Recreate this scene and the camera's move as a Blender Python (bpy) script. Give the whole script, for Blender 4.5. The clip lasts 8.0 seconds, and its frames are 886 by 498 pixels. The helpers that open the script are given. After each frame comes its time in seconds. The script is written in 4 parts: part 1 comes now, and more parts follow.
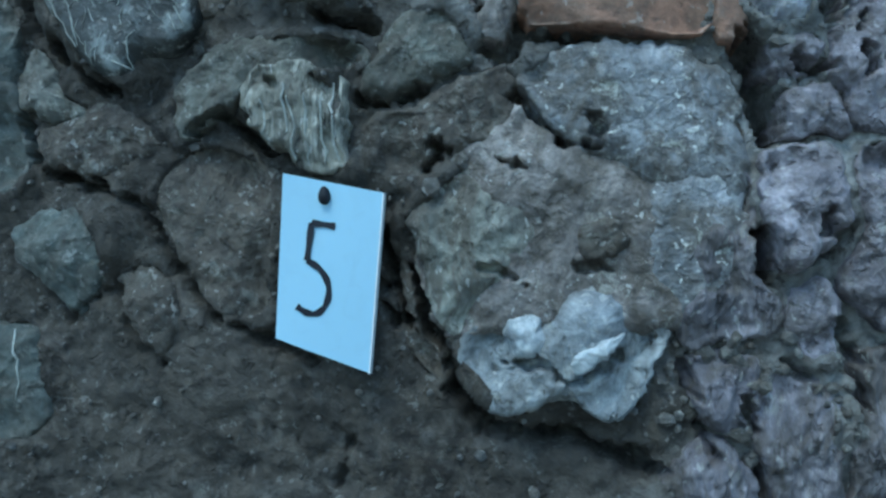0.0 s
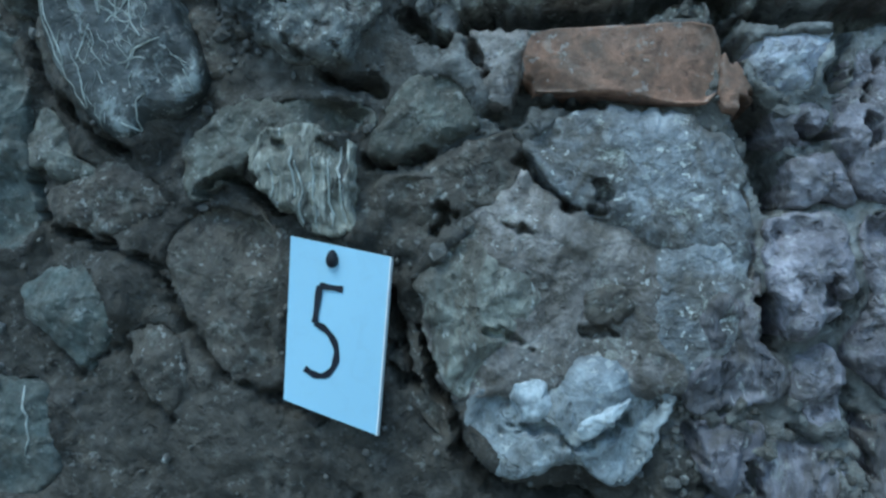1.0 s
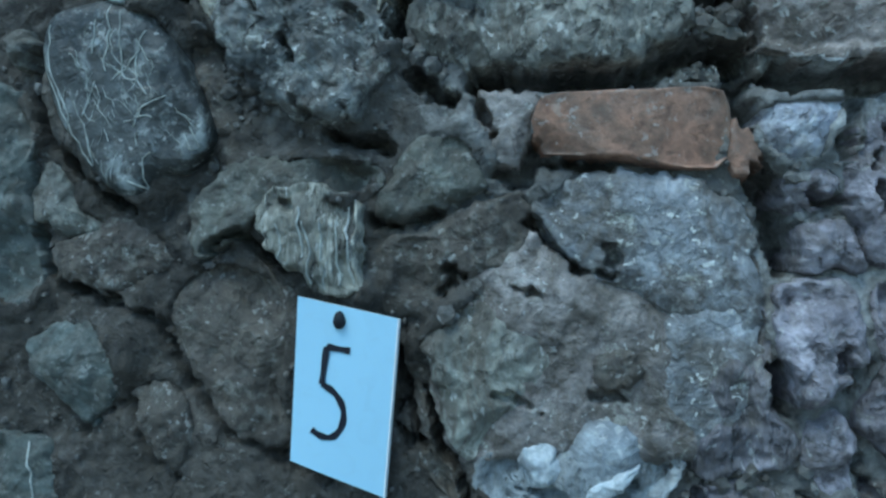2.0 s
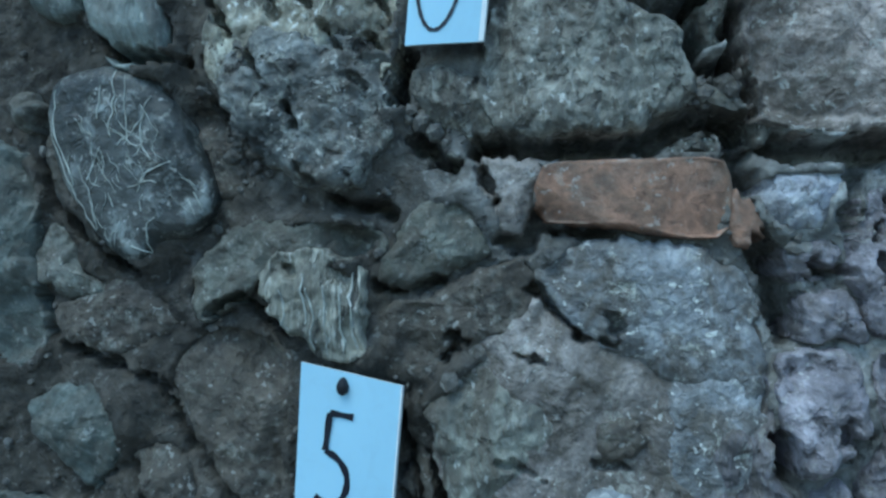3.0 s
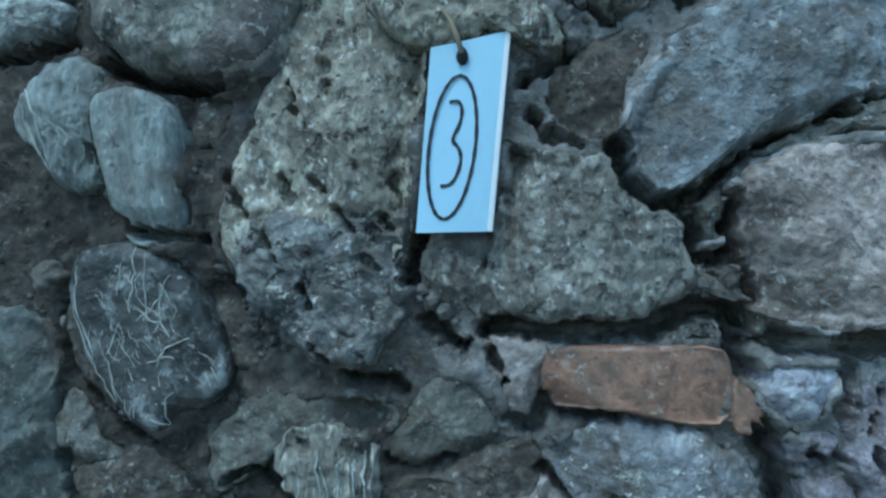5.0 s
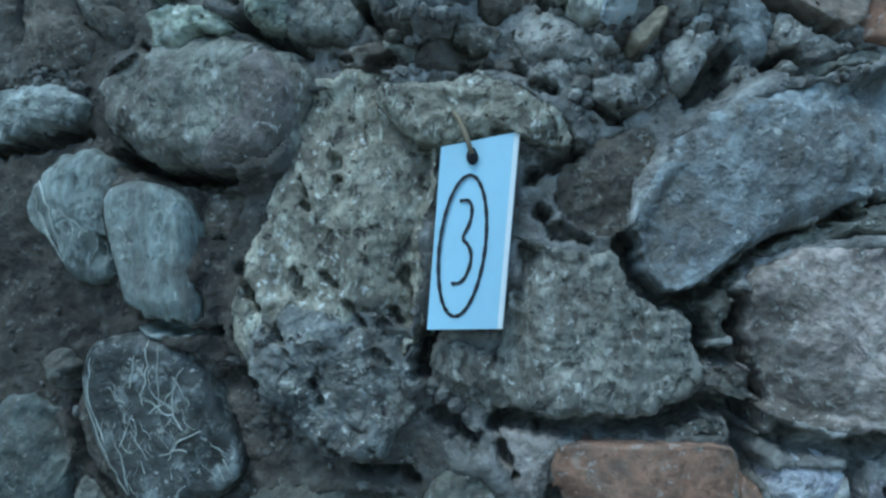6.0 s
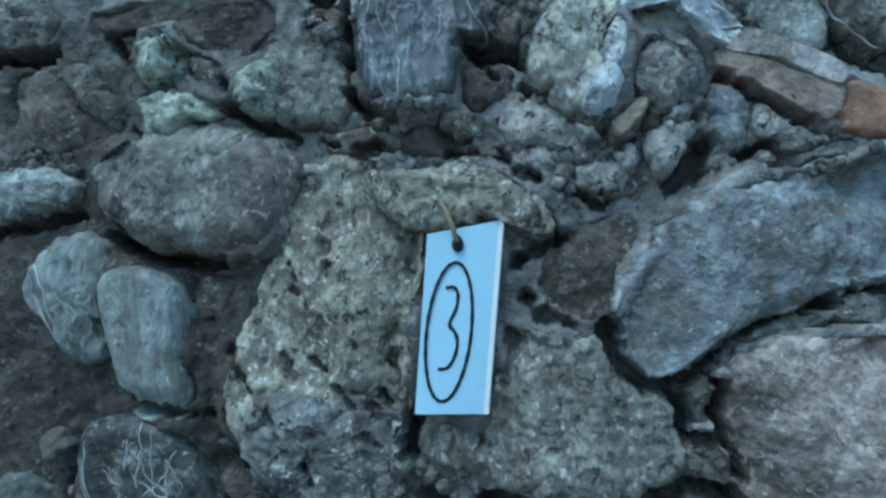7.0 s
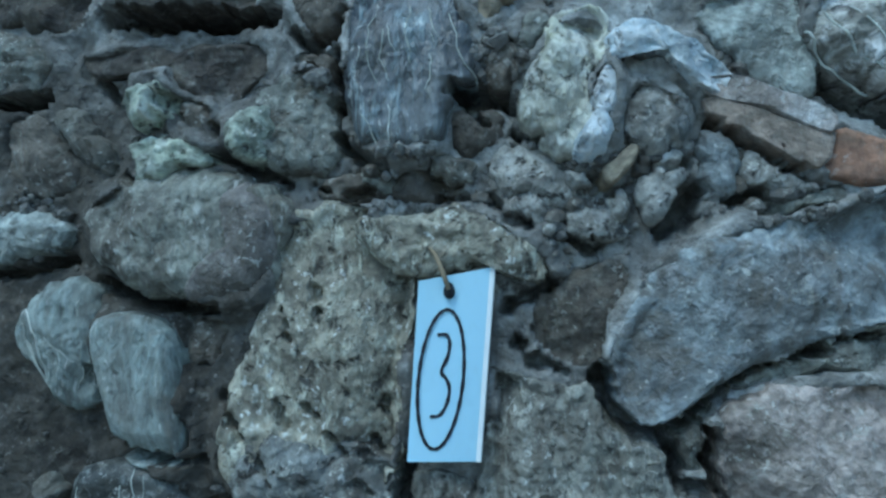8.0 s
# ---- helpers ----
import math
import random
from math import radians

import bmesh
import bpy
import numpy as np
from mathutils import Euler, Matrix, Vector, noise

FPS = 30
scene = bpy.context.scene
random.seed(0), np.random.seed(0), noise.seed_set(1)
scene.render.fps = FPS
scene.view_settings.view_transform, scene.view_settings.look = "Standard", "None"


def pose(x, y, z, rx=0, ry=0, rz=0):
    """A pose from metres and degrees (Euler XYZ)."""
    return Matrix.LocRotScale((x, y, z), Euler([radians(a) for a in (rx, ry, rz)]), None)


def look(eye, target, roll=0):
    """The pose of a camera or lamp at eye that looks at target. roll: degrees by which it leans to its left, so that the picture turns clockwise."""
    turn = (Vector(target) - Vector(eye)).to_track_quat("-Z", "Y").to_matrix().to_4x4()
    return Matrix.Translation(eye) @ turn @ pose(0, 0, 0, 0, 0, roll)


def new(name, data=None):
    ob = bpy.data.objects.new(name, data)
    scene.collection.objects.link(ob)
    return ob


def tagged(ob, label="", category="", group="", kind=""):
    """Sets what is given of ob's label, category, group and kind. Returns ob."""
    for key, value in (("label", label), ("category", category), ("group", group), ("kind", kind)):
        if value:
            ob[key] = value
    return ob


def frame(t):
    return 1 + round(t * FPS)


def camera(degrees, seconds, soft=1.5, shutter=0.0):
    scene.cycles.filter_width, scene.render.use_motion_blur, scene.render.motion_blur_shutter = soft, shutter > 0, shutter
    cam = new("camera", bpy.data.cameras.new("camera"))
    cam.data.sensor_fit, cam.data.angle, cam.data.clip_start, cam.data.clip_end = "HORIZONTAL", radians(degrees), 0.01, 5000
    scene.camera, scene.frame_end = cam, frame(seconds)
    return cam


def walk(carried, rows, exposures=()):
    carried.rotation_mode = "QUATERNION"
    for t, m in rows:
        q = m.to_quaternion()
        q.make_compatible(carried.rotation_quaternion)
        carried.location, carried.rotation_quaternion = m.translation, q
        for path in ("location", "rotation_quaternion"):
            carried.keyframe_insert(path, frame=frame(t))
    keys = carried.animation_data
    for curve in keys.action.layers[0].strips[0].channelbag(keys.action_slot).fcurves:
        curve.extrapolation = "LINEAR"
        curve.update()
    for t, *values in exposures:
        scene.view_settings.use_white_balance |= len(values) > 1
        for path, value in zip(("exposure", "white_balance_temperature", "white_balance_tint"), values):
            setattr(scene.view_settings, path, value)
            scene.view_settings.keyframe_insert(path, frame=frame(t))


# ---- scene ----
cam = camera(65.7, 8.0, soft=2.6)
PATH = [
    (0, (0.0265, -0.5439, 1.2230), (-0.2679, 1.4345, 1.2450), 0.4),
    (0.5, (0.0240, -0.5483, 1.2490), (-0.2664, 1.4307, 1.2710), 0.3),
    (1, (0.0222, -0.5496, 1.2730), (-0.2752, 1.4285, 1.3010), 0.4),
    (1.5, (0.0190, -0.5480, 1.3010), (-0.2793, 1.4290, 1.3230), 0.5),
    (1.7, (0.0176, -0.5480, 1.3095), (-0.2807, 1.4290, 1.3355), 0.5),
    (2.8, (0.0102, -0.5510, 1.3558), (-0.2831, 1.4266, 1.4155), 0.4),
    (3, (0.0114, -0.5520, 1.3670), (-0.2819, 1.4256, 1.4320), 0.4),
    (3.5, (0.0103, -0.5592, 1.4010), (-0.2819, 1.4186, 1.4770), 0.5),
    (4, (0.0113, -0.5661, 1.4310), (-0.2749, 1.4114, 1.5170), 0.2),
    (4.5, (0.0101, -0.5723, 1.4640), (-0.2751, 1.4053, 1.5560), 0.2),
    (4.7, (0.0066, -0.5753, 1.4800), (-0.2786, 1.4023, 1.5785), 0.2),
    (5.8, (-0.0039, -0.5908, 1.5627), (-0.2758, 1.3856, 1.6995), 0),
    (6, (-0.0073, -0.5938, 1.5760), (-0.2792, 1.3826, 1.7180), 0),
    (6.5, (0.0007, -0.6008, 1.6140), (-0.2731, 1.3744, 1.7670), -0.2),
    (7, (0.0077, -0.6080, 1.6470), (-0.2671, 1.3671, 1.7970), -0.5),
    (7.5, (0.0139, -0.6091, 1.6630), (-0.2607, 1.3649, 1.8310), -0.6),
    (8, (0.0160, -0.6099, 1.6840), (-0.2586, 1.3642, 1.8460), -0.8),
]
walk(cam, [(t, look(eye, target, roll)) for t, eye, target, roll in PATH], [(0.0, 0.29, 5120, -12), (4.5, 0.25, 5120, -12), (8.0, 0.22, 5120, -12)])

# ---- light: an open, hazy sky over a wall that stands in the shade ----
world = bpy.data.worlds.new("sky")
scene.world = world
world.use_nodes = True
sky = world.node_tree.nodes.new("ShaderNodeTexSky")
sky.sky_type = "NISHITA"
sky.sun_disc = False
sky.sun_elevation, sky.sun_rotation = radians(58), radians(204)
world.node_tree.links.new(sky.outputs[0], world.node_tree.nodes["Background"].inputs[0])
world.node_tree.nodes["Background"].inputs[1].default_value = 0.175
sun = new("sun", bpy.data.lights.new("sun", "SUN"))
sun.data.energy, sun.data.angle, sun.data.color = 1.15, radians(24), (1.0, 0.97, 0.92)
sun.matrix_world = look((-0.9, -2.0, 3.6), (0, 0, 0))


# ---- materials ----
def ramp(nt, src, stops):
    n = nt.nodes.new("ShaderNodeValToRGB")
    el = n.color_ramp.elements
    while len(el) < len(stops):
        el.new(0.5)
    for e, (p, c) in zip(el, stops):
        e.position = p
        e.color = (*c, 1) if isinstance(c, tuple) else (c, c, c, 1)
    nt.links.new(src, n.inputs[0])
    return n.outputs[0]


def mix(nt, fac, a, b, how="MIX"):
    n = nt.nodes.new("ShaderNodeMix")
    n.data_type, n.blend_type = "RGBA", how
    for k, v in ((0, fac), (6, a), (7, b)):
        if isinstance(v, (int, float)):
            n.inputs[k].default_value = v
        elif isinstance(v, tuple):
            n.inputs[k].default_value = (*v, 1)
        else:
            nt.links.new(v, n.inputs[k])
    return n.outputs[2]


def tex(nt, co, kind, scale, detail=5.0, rough=0.6, warp=0.0):
    if kind == "noise":
        n = nt.nodes.new("ShaderNodeTexNoise")
        n.inputs["Detail"].default_value, n.inputs["Roughness"].default_value = detail, rough
        n.inputs["Distortion"].default_value = warp
    else:
        n = nt.nodes.new("ShaderNodeTexVoronoi")
        if kind == "edge":
            n.feature = "DISTANCE_TO_EDGE"
    n.inputs["Scale"].default_value = scale
    nt.links.new(co, n.inputs["Vector"])
    return n.outputs[0]


def rock(name, dark, mid, light, speck_glint=0.3, pits=0.3, patch=0.5, relief=1.0, rough=0.8, grain=1.0, stretch=(1, 1, 1), crust=0.35, crust_col=(0.5, 0.51, 0.46), lime_lit=None):
    """Weathered stone: cloudy tones, fine grain, pale specks, painted glints, pits painted dark, earth stains."""
    m = bpy.data.materials.new(name)
    m.use_nodes = True
    nt = m.node_tree
    bsdf = nt.nodes["Principled BSDF"]
    tc, info = nt.nodes.new("ShaderNodeTexCoord"), nt.nodes.new("ShaderNodeObjectInfo")
    sc = nt.nodes.new("ShaderNodeVectorMath")
    sc.operation = "MULTIPLY_ADD"
    sc.inputs[1].default_value = stretch
    nt.links.new(tc.outputs["Object"], sc.inputs[0])
    ofs = nt.nodes.new("ShaderNodeMath")
    ofs.operation = "MULTIPLY"
    ofs.inputs[1].default_value = 37.0
    nt.links.new(info.outputs["Random"], ofs.inputs[0])
    nt.links.new(ofs.outputs[0], sc.inputs[2])
    co = sc.outputs[0]
    big = tex(nt, co, "noise", 14, 6, 0.62, 0.25)
    fine = tex(nt, co, "noise", 120 * grain, 5, 0.62)
    medium = tex(nt, co, "noise", 36 * grain, 6, 0.66, 0.2)
    col = ramp(nt, big, [(0.34, dark), (0.5, mid), (0.68, light)])
    if lime_lit:
        # greyer, limier mix towards the upper right, browner earth below; light gradient painted in
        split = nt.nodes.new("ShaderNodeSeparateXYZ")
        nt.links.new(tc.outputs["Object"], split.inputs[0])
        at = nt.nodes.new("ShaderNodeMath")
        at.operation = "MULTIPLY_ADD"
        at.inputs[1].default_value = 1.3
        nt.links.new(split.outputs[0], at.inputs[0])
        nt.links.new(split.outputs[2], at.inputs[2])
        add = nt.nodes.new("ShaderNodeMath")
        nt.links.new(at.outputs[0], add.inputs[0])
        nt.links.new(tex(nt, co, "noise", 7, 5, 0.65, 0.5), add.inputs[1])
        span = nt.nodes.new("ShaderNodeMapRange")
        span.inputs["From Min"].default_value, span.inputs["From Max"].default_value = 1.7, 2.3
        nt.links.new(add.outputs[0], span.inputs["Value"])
        col = mix(nt, span.outputs[0], col, ramp(nt, big, [(0.34, lime_lit[0]), (0.5, lime_lit[1]), (0.68, lime_lit[2])]))
    col = mix(nt, 0.75, col, ramp(nt, medium, [(0.3, 0.2), (0.5, 0.5), (0.7, 0.86)]), "OVERLAY")
    col = mix(nt, 0.42, col, ramp(nt, fine, [(0.32, 0.18), (0.68, 0.84)]), "OVERLAY")
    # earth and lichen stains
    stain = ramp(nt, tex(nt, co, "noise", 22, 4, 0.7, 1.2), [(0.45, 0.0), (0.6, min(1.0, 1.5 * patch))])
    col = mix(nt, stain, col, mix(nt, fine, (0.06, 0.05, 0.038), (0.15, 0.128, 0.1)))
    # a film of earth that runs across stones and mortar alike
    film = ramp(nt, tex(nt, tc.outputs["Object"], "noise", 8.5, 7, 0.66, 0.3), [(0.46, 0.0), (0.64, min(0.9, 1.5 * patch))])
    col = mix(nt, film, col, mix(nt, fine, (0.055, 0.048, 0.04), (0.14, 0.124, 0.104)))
    if lime_lit:
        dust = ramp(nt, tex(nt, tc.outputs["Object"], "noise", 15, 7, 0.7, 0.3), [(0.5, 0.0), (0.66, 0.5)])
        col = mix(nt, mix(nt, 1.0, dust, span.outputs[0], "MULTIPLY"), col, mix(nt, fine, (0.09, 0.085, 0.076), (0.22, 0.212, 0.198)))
    lich = ramp(nt, tex(nt, co, "noise", 44, 7, 0.85, 0.3), [(0.57, 0.0), (0.64, speck_glint)])
    col = mix(nt, lich, col, (0.5, 0.5, 0.44))
    long = nt.nodes.new("ShaderNodeMapping")
    long.inputs["Scale"].default_value, long.inputs["Rotation"].default_value = (1.0, 1.0, 0.85 if stretch == (1, 1, 1) else 0.5), (0, 0.25, 0)
    nt.links.new(co, long.inputs["Vector"])
    shell = ramp(nt, tex(nt, long.outputs[0], "noise", 85 * grain, 5, 0.7, 0.3), [(0.50, 0.0), (0.62, crust)])
    where = ramp(nt, tex(nt, co, "noise", 26, 4, 0.6, 0.5), [(0.40, 0.0), (0.60, 1.0)])
    shell = mix(nt, 1.0, shell, where, "MULTIPLY")
    col = mix(nt, shell, col, crust_col)
    # wet glints, painted into the colour as near-white dots
    painted_glints = ramp(nt, tex(nt, co, "noise", 150, 2, 0.5, 0.4), [(0.61, 0.0), (0.65, speck_glint)])
    gate = ramp(nt, tex(nt, co, "noise", 38, 3), [(0.5, 0.0), (0.57, 1.0)])
    col = mix(nt, mix(nt, 1.0, painted_glints, gate, "MULTIPLY"), col, (0.72, 0.72, 0.68))
    # pits: shade of the bump's hollows is painted in near-black
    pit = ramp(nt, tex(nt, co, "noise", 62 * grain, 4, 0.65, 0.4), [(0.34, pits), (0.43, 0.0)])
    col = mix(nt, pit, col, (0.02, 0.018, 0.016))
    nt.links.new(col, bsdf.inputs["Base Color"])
    nt.links.new(ramp(nt, medium, [(0.3, rough - 0.18), (0.7, rough + 0.1)]), bsdf.inputs["Roughness"])
    h = mix(nt, 0.45, ramp(nt, medium, [(0.25, 0.0), (0.75, 1.0)]), fine)
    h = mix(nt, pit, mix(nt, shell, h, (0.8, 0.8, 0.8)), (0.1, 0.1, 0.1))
    bump = nt.nodes.new("ShaderNodeBump")
    bump.inputs["Strength"].default_value, bump.inputs["Distance"].default_value = min(1, 0.9 * relief), 0.009
    nt.links.new(h, bump.inputs["Height"])
    nt.links.new(bump.outputs[0], bsdf.inputs["Normal"])
    return m


MAT = {
    "grey": rock("grey_limestone", (0.107, 0.113, 0.099), (0.186, 0.190, 0.168), (0.313, 0.316, 0.282), 0.5, 0.6),
    "brown": rock("brown_sandstone", (0.056, 0.047, 0.039), (0.096, 0.082, 0.068), (0.171, 0.148, 0.124), 0.3, 0.5, 0.5, 1.0, 0.8, 1.0, (1, 1, 1), 0.25),
    "dark": rock("dark_basalt", (0.032, 0.028, 0.023), (0.054, 0.044, 0.038), (0.092, 0.077, 0.065), 0.15, 0.4, 0.4, 1.0, 0.8, 1.0, (1, 1, 1), 0.15),
    "pale": rock("pale_limestone", (0.186, 0.204, 0.191), (0.315, 0.342, 0.324), (0.491, 0.527, 0.497), 0.5, 0.5, 0.22, 1.0, 0.8, 1.0, (1, 1, 1), 0.6, (0.675, 0.714, 0.675)),
    "porous": rock("porous_tuff", (0.186, 0.172, 0.136), (0.385, 0.358, 0.286), (0.655, 0.621, 0.503), 1.0, 0.85, 0.35, 1.5, 0.85, 1.25, (1, 1, 0.85), 0.85, (0.774, 0.774, 0.651)),
    "knob": rock("dark_tuff", (0.067, 0.072, 0.072), (0.145, 0.150, 0.145), (0.322, 0.333, 0.322), 0.6, 0.95, 0.4, 1.5, 0.75, 0.75, (1, 1, 1), 0.7),
    "blue": rock("blue_grey_stone", (0.154, 0.168, 0.180), (0.249, 0.276, 0.290), (0.383, 0.422, 0.442), 0.4, 0.4, 0.46, 0.9, 0.75, 1.0, (1, 1, 1), 0.35, (0.467, 0.474, 0.492)),
    "blue2": rock("light_blue_grey_stone", (0.350, 0.356, 0.407), (0.536, 0.551, 0.615), (0.729, 0.742, 0.807), 0.5, 0.6, 0.25, 1.2, 0.8, 1.0, (1, 1, 1), 0.5, (0.840, 0.840, 0.840)),
    "violet": rock("violet_grey_stone", (0.163, 0.150, 0.170), (0.280, 0.259, 0.290), (0.423, 0.393, 0.437), 0.4, 0.6, 0.32, 1.2, 0.8, 0.9, (1, 1, 1), 0.5, (0.594, 0.566, 0.621)),
    "violetd": rock("dull_violet_stone", (0.103, 0.096, 0.109), (0.178, 0.167, 0.188), (0.294, 0.275, 0.309), 0.4, 0.7, 0.45, 1.3, 0.85, 0.85, (1.2, 1, 0.5), 0.45, (0.537, 0.506, 0.547)),
    "boulder": rock("dull_grey_stone", (0.124, 0.112, 0.103), (0.219, 0.196, 0.183), (0.343, 0.312, 0.292), 0.5, 0.4, 0.45, 0.9, 0.8, 1.0, (1, 1, 1), 0.4, (0.495, 0.454, 0.424)),
    "lightgrey": rock("greenish_grey_stone", (0.150, 0.154, 0.131), (0.262, 0.265, 0.228), (0.400, 0.402, 0.347), 0.5, 0.5, 0.55, 1.1, 0.8, 1.0, (1, 1, 0.6), 0.5, (0.520, 0.515, 0.470)),
    "cream": rock("cream_crusted_stone", (0.363, 0.363, 0.309), (0.629, 0.629, 0.539), (0.840, 0.840, 0.799), 0.6, 0.8, 0.35, 1.3, 0.8, 0.9, (1, 1, 0.7), 0.7, (0.800, 0.795, 0.720)),
    "lichened": rock("lichened_limestone", (0.213, 0.237, 0.197), (0.437, 0.476, 0.393), (0.717, 0.762, 0.638), 0.7, 0.9, 0.2, 1.4, 0.85, 0.9, (1, 1, 1), 0.7, (0.740, 0.770, 0.690)),
    "rubble": rock("crumbled_tuff", (0.193, 0.188, 0.174), (0.412, 0.404, 0.380), (0.696, 0.682, 0.644), 0.8, 0.9, 0.3, 1.4, 0.8, 1.1, (1, 1, 1), 0.7, (0.660, 0.650, 0.620)),
    "slabpale": rock("smooth_pale_stone", (0.184, 0.216, 0.204), (0.276, 0.317, 0.302), (0.377, 0.419, 0.397), 0.3, 0.45, 0.3, 0.9, 0.7, 0.8, (1.4, 1, 0.6), 0.35, (0.500, 0.545, 0.520)),
    "snout": rock("pale_weathered_stone", (0.165, 0.182, 0.192), (0.275, 0.298, 0.312), (0.420, 0.446, 0.460), 0.5, 0.5, 0.25, 1.1, 0.7, 1.0, (1, 1, 0.7), 0.5, (0.560, 0.590, 0.610)),
    "warm": rock("warm_grey_stone", (0.214, 0.180, 0.163), (0.375, 0.319, 0.290), (0.588, 0.505, 0.464), 0.5, 0.4, 0.45, 0.9, 0.8, 1.0, (1, 1, 1), 0.4, (0.749, 0.688, 0.642)),
    "block": rock("cut_tuff", (0.122, 0.119, 0.103), (0.242, 0.238, 0.210), (0.392, 0.383, 0.338), 0.6, 0.7, 0.4, 1.3, 0.85, 1.15, (1, 1, 0.8), 0.75, (0.579, 0.567, 0.499)),
    "glint": rock("painted_glint_stone", (0.147, 0.152, 0.159), (0.251, 0.260, 0.275), (0.378, 0.386, 0.407), 0.9, 0.35, 0.5, 0.9, 0.5, 1.0, (1, 1, 1), 0.3, (0.650, 0.670, 0.680)),
    "cap": rock("pale_blue_stone", (0.179, 0.191, 0.210), (0.270, 0.290, 0.309), (0.369, 0.390, 0.408), 0.3, 0.2, 0.25, 0.6, 0.45, 0.8, (1, 1, 1), 0.3, (0.433, 0.455, 0.477)),
    "white": rock("crusted_stone", (0.300, 0.350, 0.390), (0.620, 0.700, 0.760), (0.840, 0.840, 0.840), 0.7, 0.7, 0.12, 1.3, 0.75, 0.9, (1, 1, 1), 0.8, (0.840, 0.840, 0.840)),
    "green": rock("green_grey_stone", (0.063, 0.073, 0.067), (0.100, 0.114, 0.105), (0.146, 0.164, 0.154), 0.2, 0.3, 0.3, 0.7, 0.8, 1.0, (1, 1, 1), 0.2),
    "green2": rock("olive_grey_stone", (0.061, 0.064, 0.053), (0.104, 0.106, 0.089), (0.158, 0.165, 0.142), 0.25, 0.3, 0.4, 0.9, 0.8, 1.0, (1, 1, 1), 0.25),
    "slate": rock("dark_slate", (0.024, 0.027, 0.026), (0.041, 0.044, 0.042), (0.069, 0.073, 0.071), 0.4, 0.3, 0.1, 0.7, 0.5, 0.55, (1, 1, 1), 0.7, (0.40, 0.43, 0.42)),
    "vein": rock("veined_slate", (0.036, 0.042, 0.050), (0.096, 0.106, 0.120), (0.248, 0.264, 0.284), 0.4, 0.5, 0.25, 1.0, 0.42, 0.6, (1.3, 1, 0.55), 0.6, (0.5, 0.6, 0.64)),
    "streak": rock("streaked_stone", (0.164, 0.160, 0.145), (0.431, 0.425, 0.386), (0.829, 0.814, 0.756), 0.6, 0.8, 0.3, 1.3, 0.8, 0.7, (0.840, 0.840, 0.840), 0.8, (0.840, 0.840, 0.840)),
    "fossil": rock("shelly_limestone", (0.125, 0.122, 0.101), (0.278, 0.273, 0.226), (0.586, 0.572, 0.482), 0.8, 0.9, 0.25, 1.4, 0.8, 0.9, (1.3, 1, 0.4), 0.9, (0.644, 0.629, 0.542)),
    "clay": rock("fired_clay", (0.213, 0.119, 0.080), (0.302, 0.167, 0.110), (0.375, 0.220, 0.151), 0.25, 0.4, 0.3, 0.35, 0.85, 1.0, (1, 1, 1), 0.1),
    "slabfront": rock("brown_slab", (0.17, 0.135, 0.11), (0.26, 0.205, 0.165), (0.35, 0.285, 0.24), 0.2, 0.3, 0.35, 0.6, 0.85, 1.0, (1, 1, 1), 0.15),
    "clay2": rock("buff_clay", (0.265, 0.216, 0.155), (0.370, 0.309, 0.224), (0.477, 0.404, 0.306), 0.15, 0.35, 0.3, 0.5, 0.85, 1.0, (1, 1, 1), 0.1),
    "shard": rock("dusty_lit_clay", (0.276, 0.229, 0.202), (0.454, 0.408, 0.385), (0.658, 0.636, 0.623), 0.3, 0.3, 0.35, 0.7, 0.85, 1.0, (1, 1, 1), 0.35, (0.789, 0.789, 0.812)),
    "quartz": rock("white_quartz", (0.370, 0.396, 0.422), (0.564, 0.598, 0.617), (0.734, 0.755, 0.766), 0.3, 0.2, 0.1, 0.7, 0.35, 1.0, (1, 1, 1), 0.3, (0.638, 0.652, 0.661)),
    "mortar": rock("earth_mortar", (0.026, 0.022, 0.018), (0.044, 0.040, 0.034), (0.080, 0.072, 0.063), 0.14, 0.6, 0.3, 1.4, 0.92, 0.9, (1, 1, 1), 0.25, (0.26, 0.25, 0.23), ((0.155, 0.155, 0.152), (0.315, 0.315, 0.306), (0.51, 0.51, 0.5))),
    "grit": rock("mixed_grit", (0.056, 0.054, 0.051), (0.112, 0.110, 0.106), (0.216, 0.213, 0.204), 0.3, 0.3, 0.4, 0.8, 0.85, 1.0, (1, 1, 1), 0.3),
    "lichen": rock("pale_raised_line", (0.300, 0.318, 0.291), (0.420, 0.438, 0.402), (0.550, 0.568, 0.523), 0.2, 0.1, 0.1, 0.5, 0.9, 1.0, (1, 1, 1), 0.1),
    "earth": rock("trodden_earth", (0.079, 0.070, 0.056), (0.128, 0.115, 0.092), (0.188, 0.170, 0.143), 0.2, 0.3, 0.4, 1.0, 0.95),
}


def plain(name, colour, rough=0.5, dirt=0.15, metallic=0.0):
    m = bpy.data.materials.new(name)
    m.use_nodes = True
    nt = m.node_tree
    bsdf = nt.nodes["Principled BSDF"]
    co = nt.nodes.new("ShaderNodeTexCoord").outputs["Object"]
    grime = ramp(nt, tex(nt, co, "noise", 45, 6, 0.7, 0.8), [(0.5, 0.0), (0.75, dirt)])
    nt.links.new(mix(nt, grime, colour, tuple(c * 0.45 for c in colour)), bsdf.inputs["Base Color"])
    bsdf.inputs["Roughness"].default_value, bsdf.inputs["Metallic"].default_value = rough, metallic
    return m


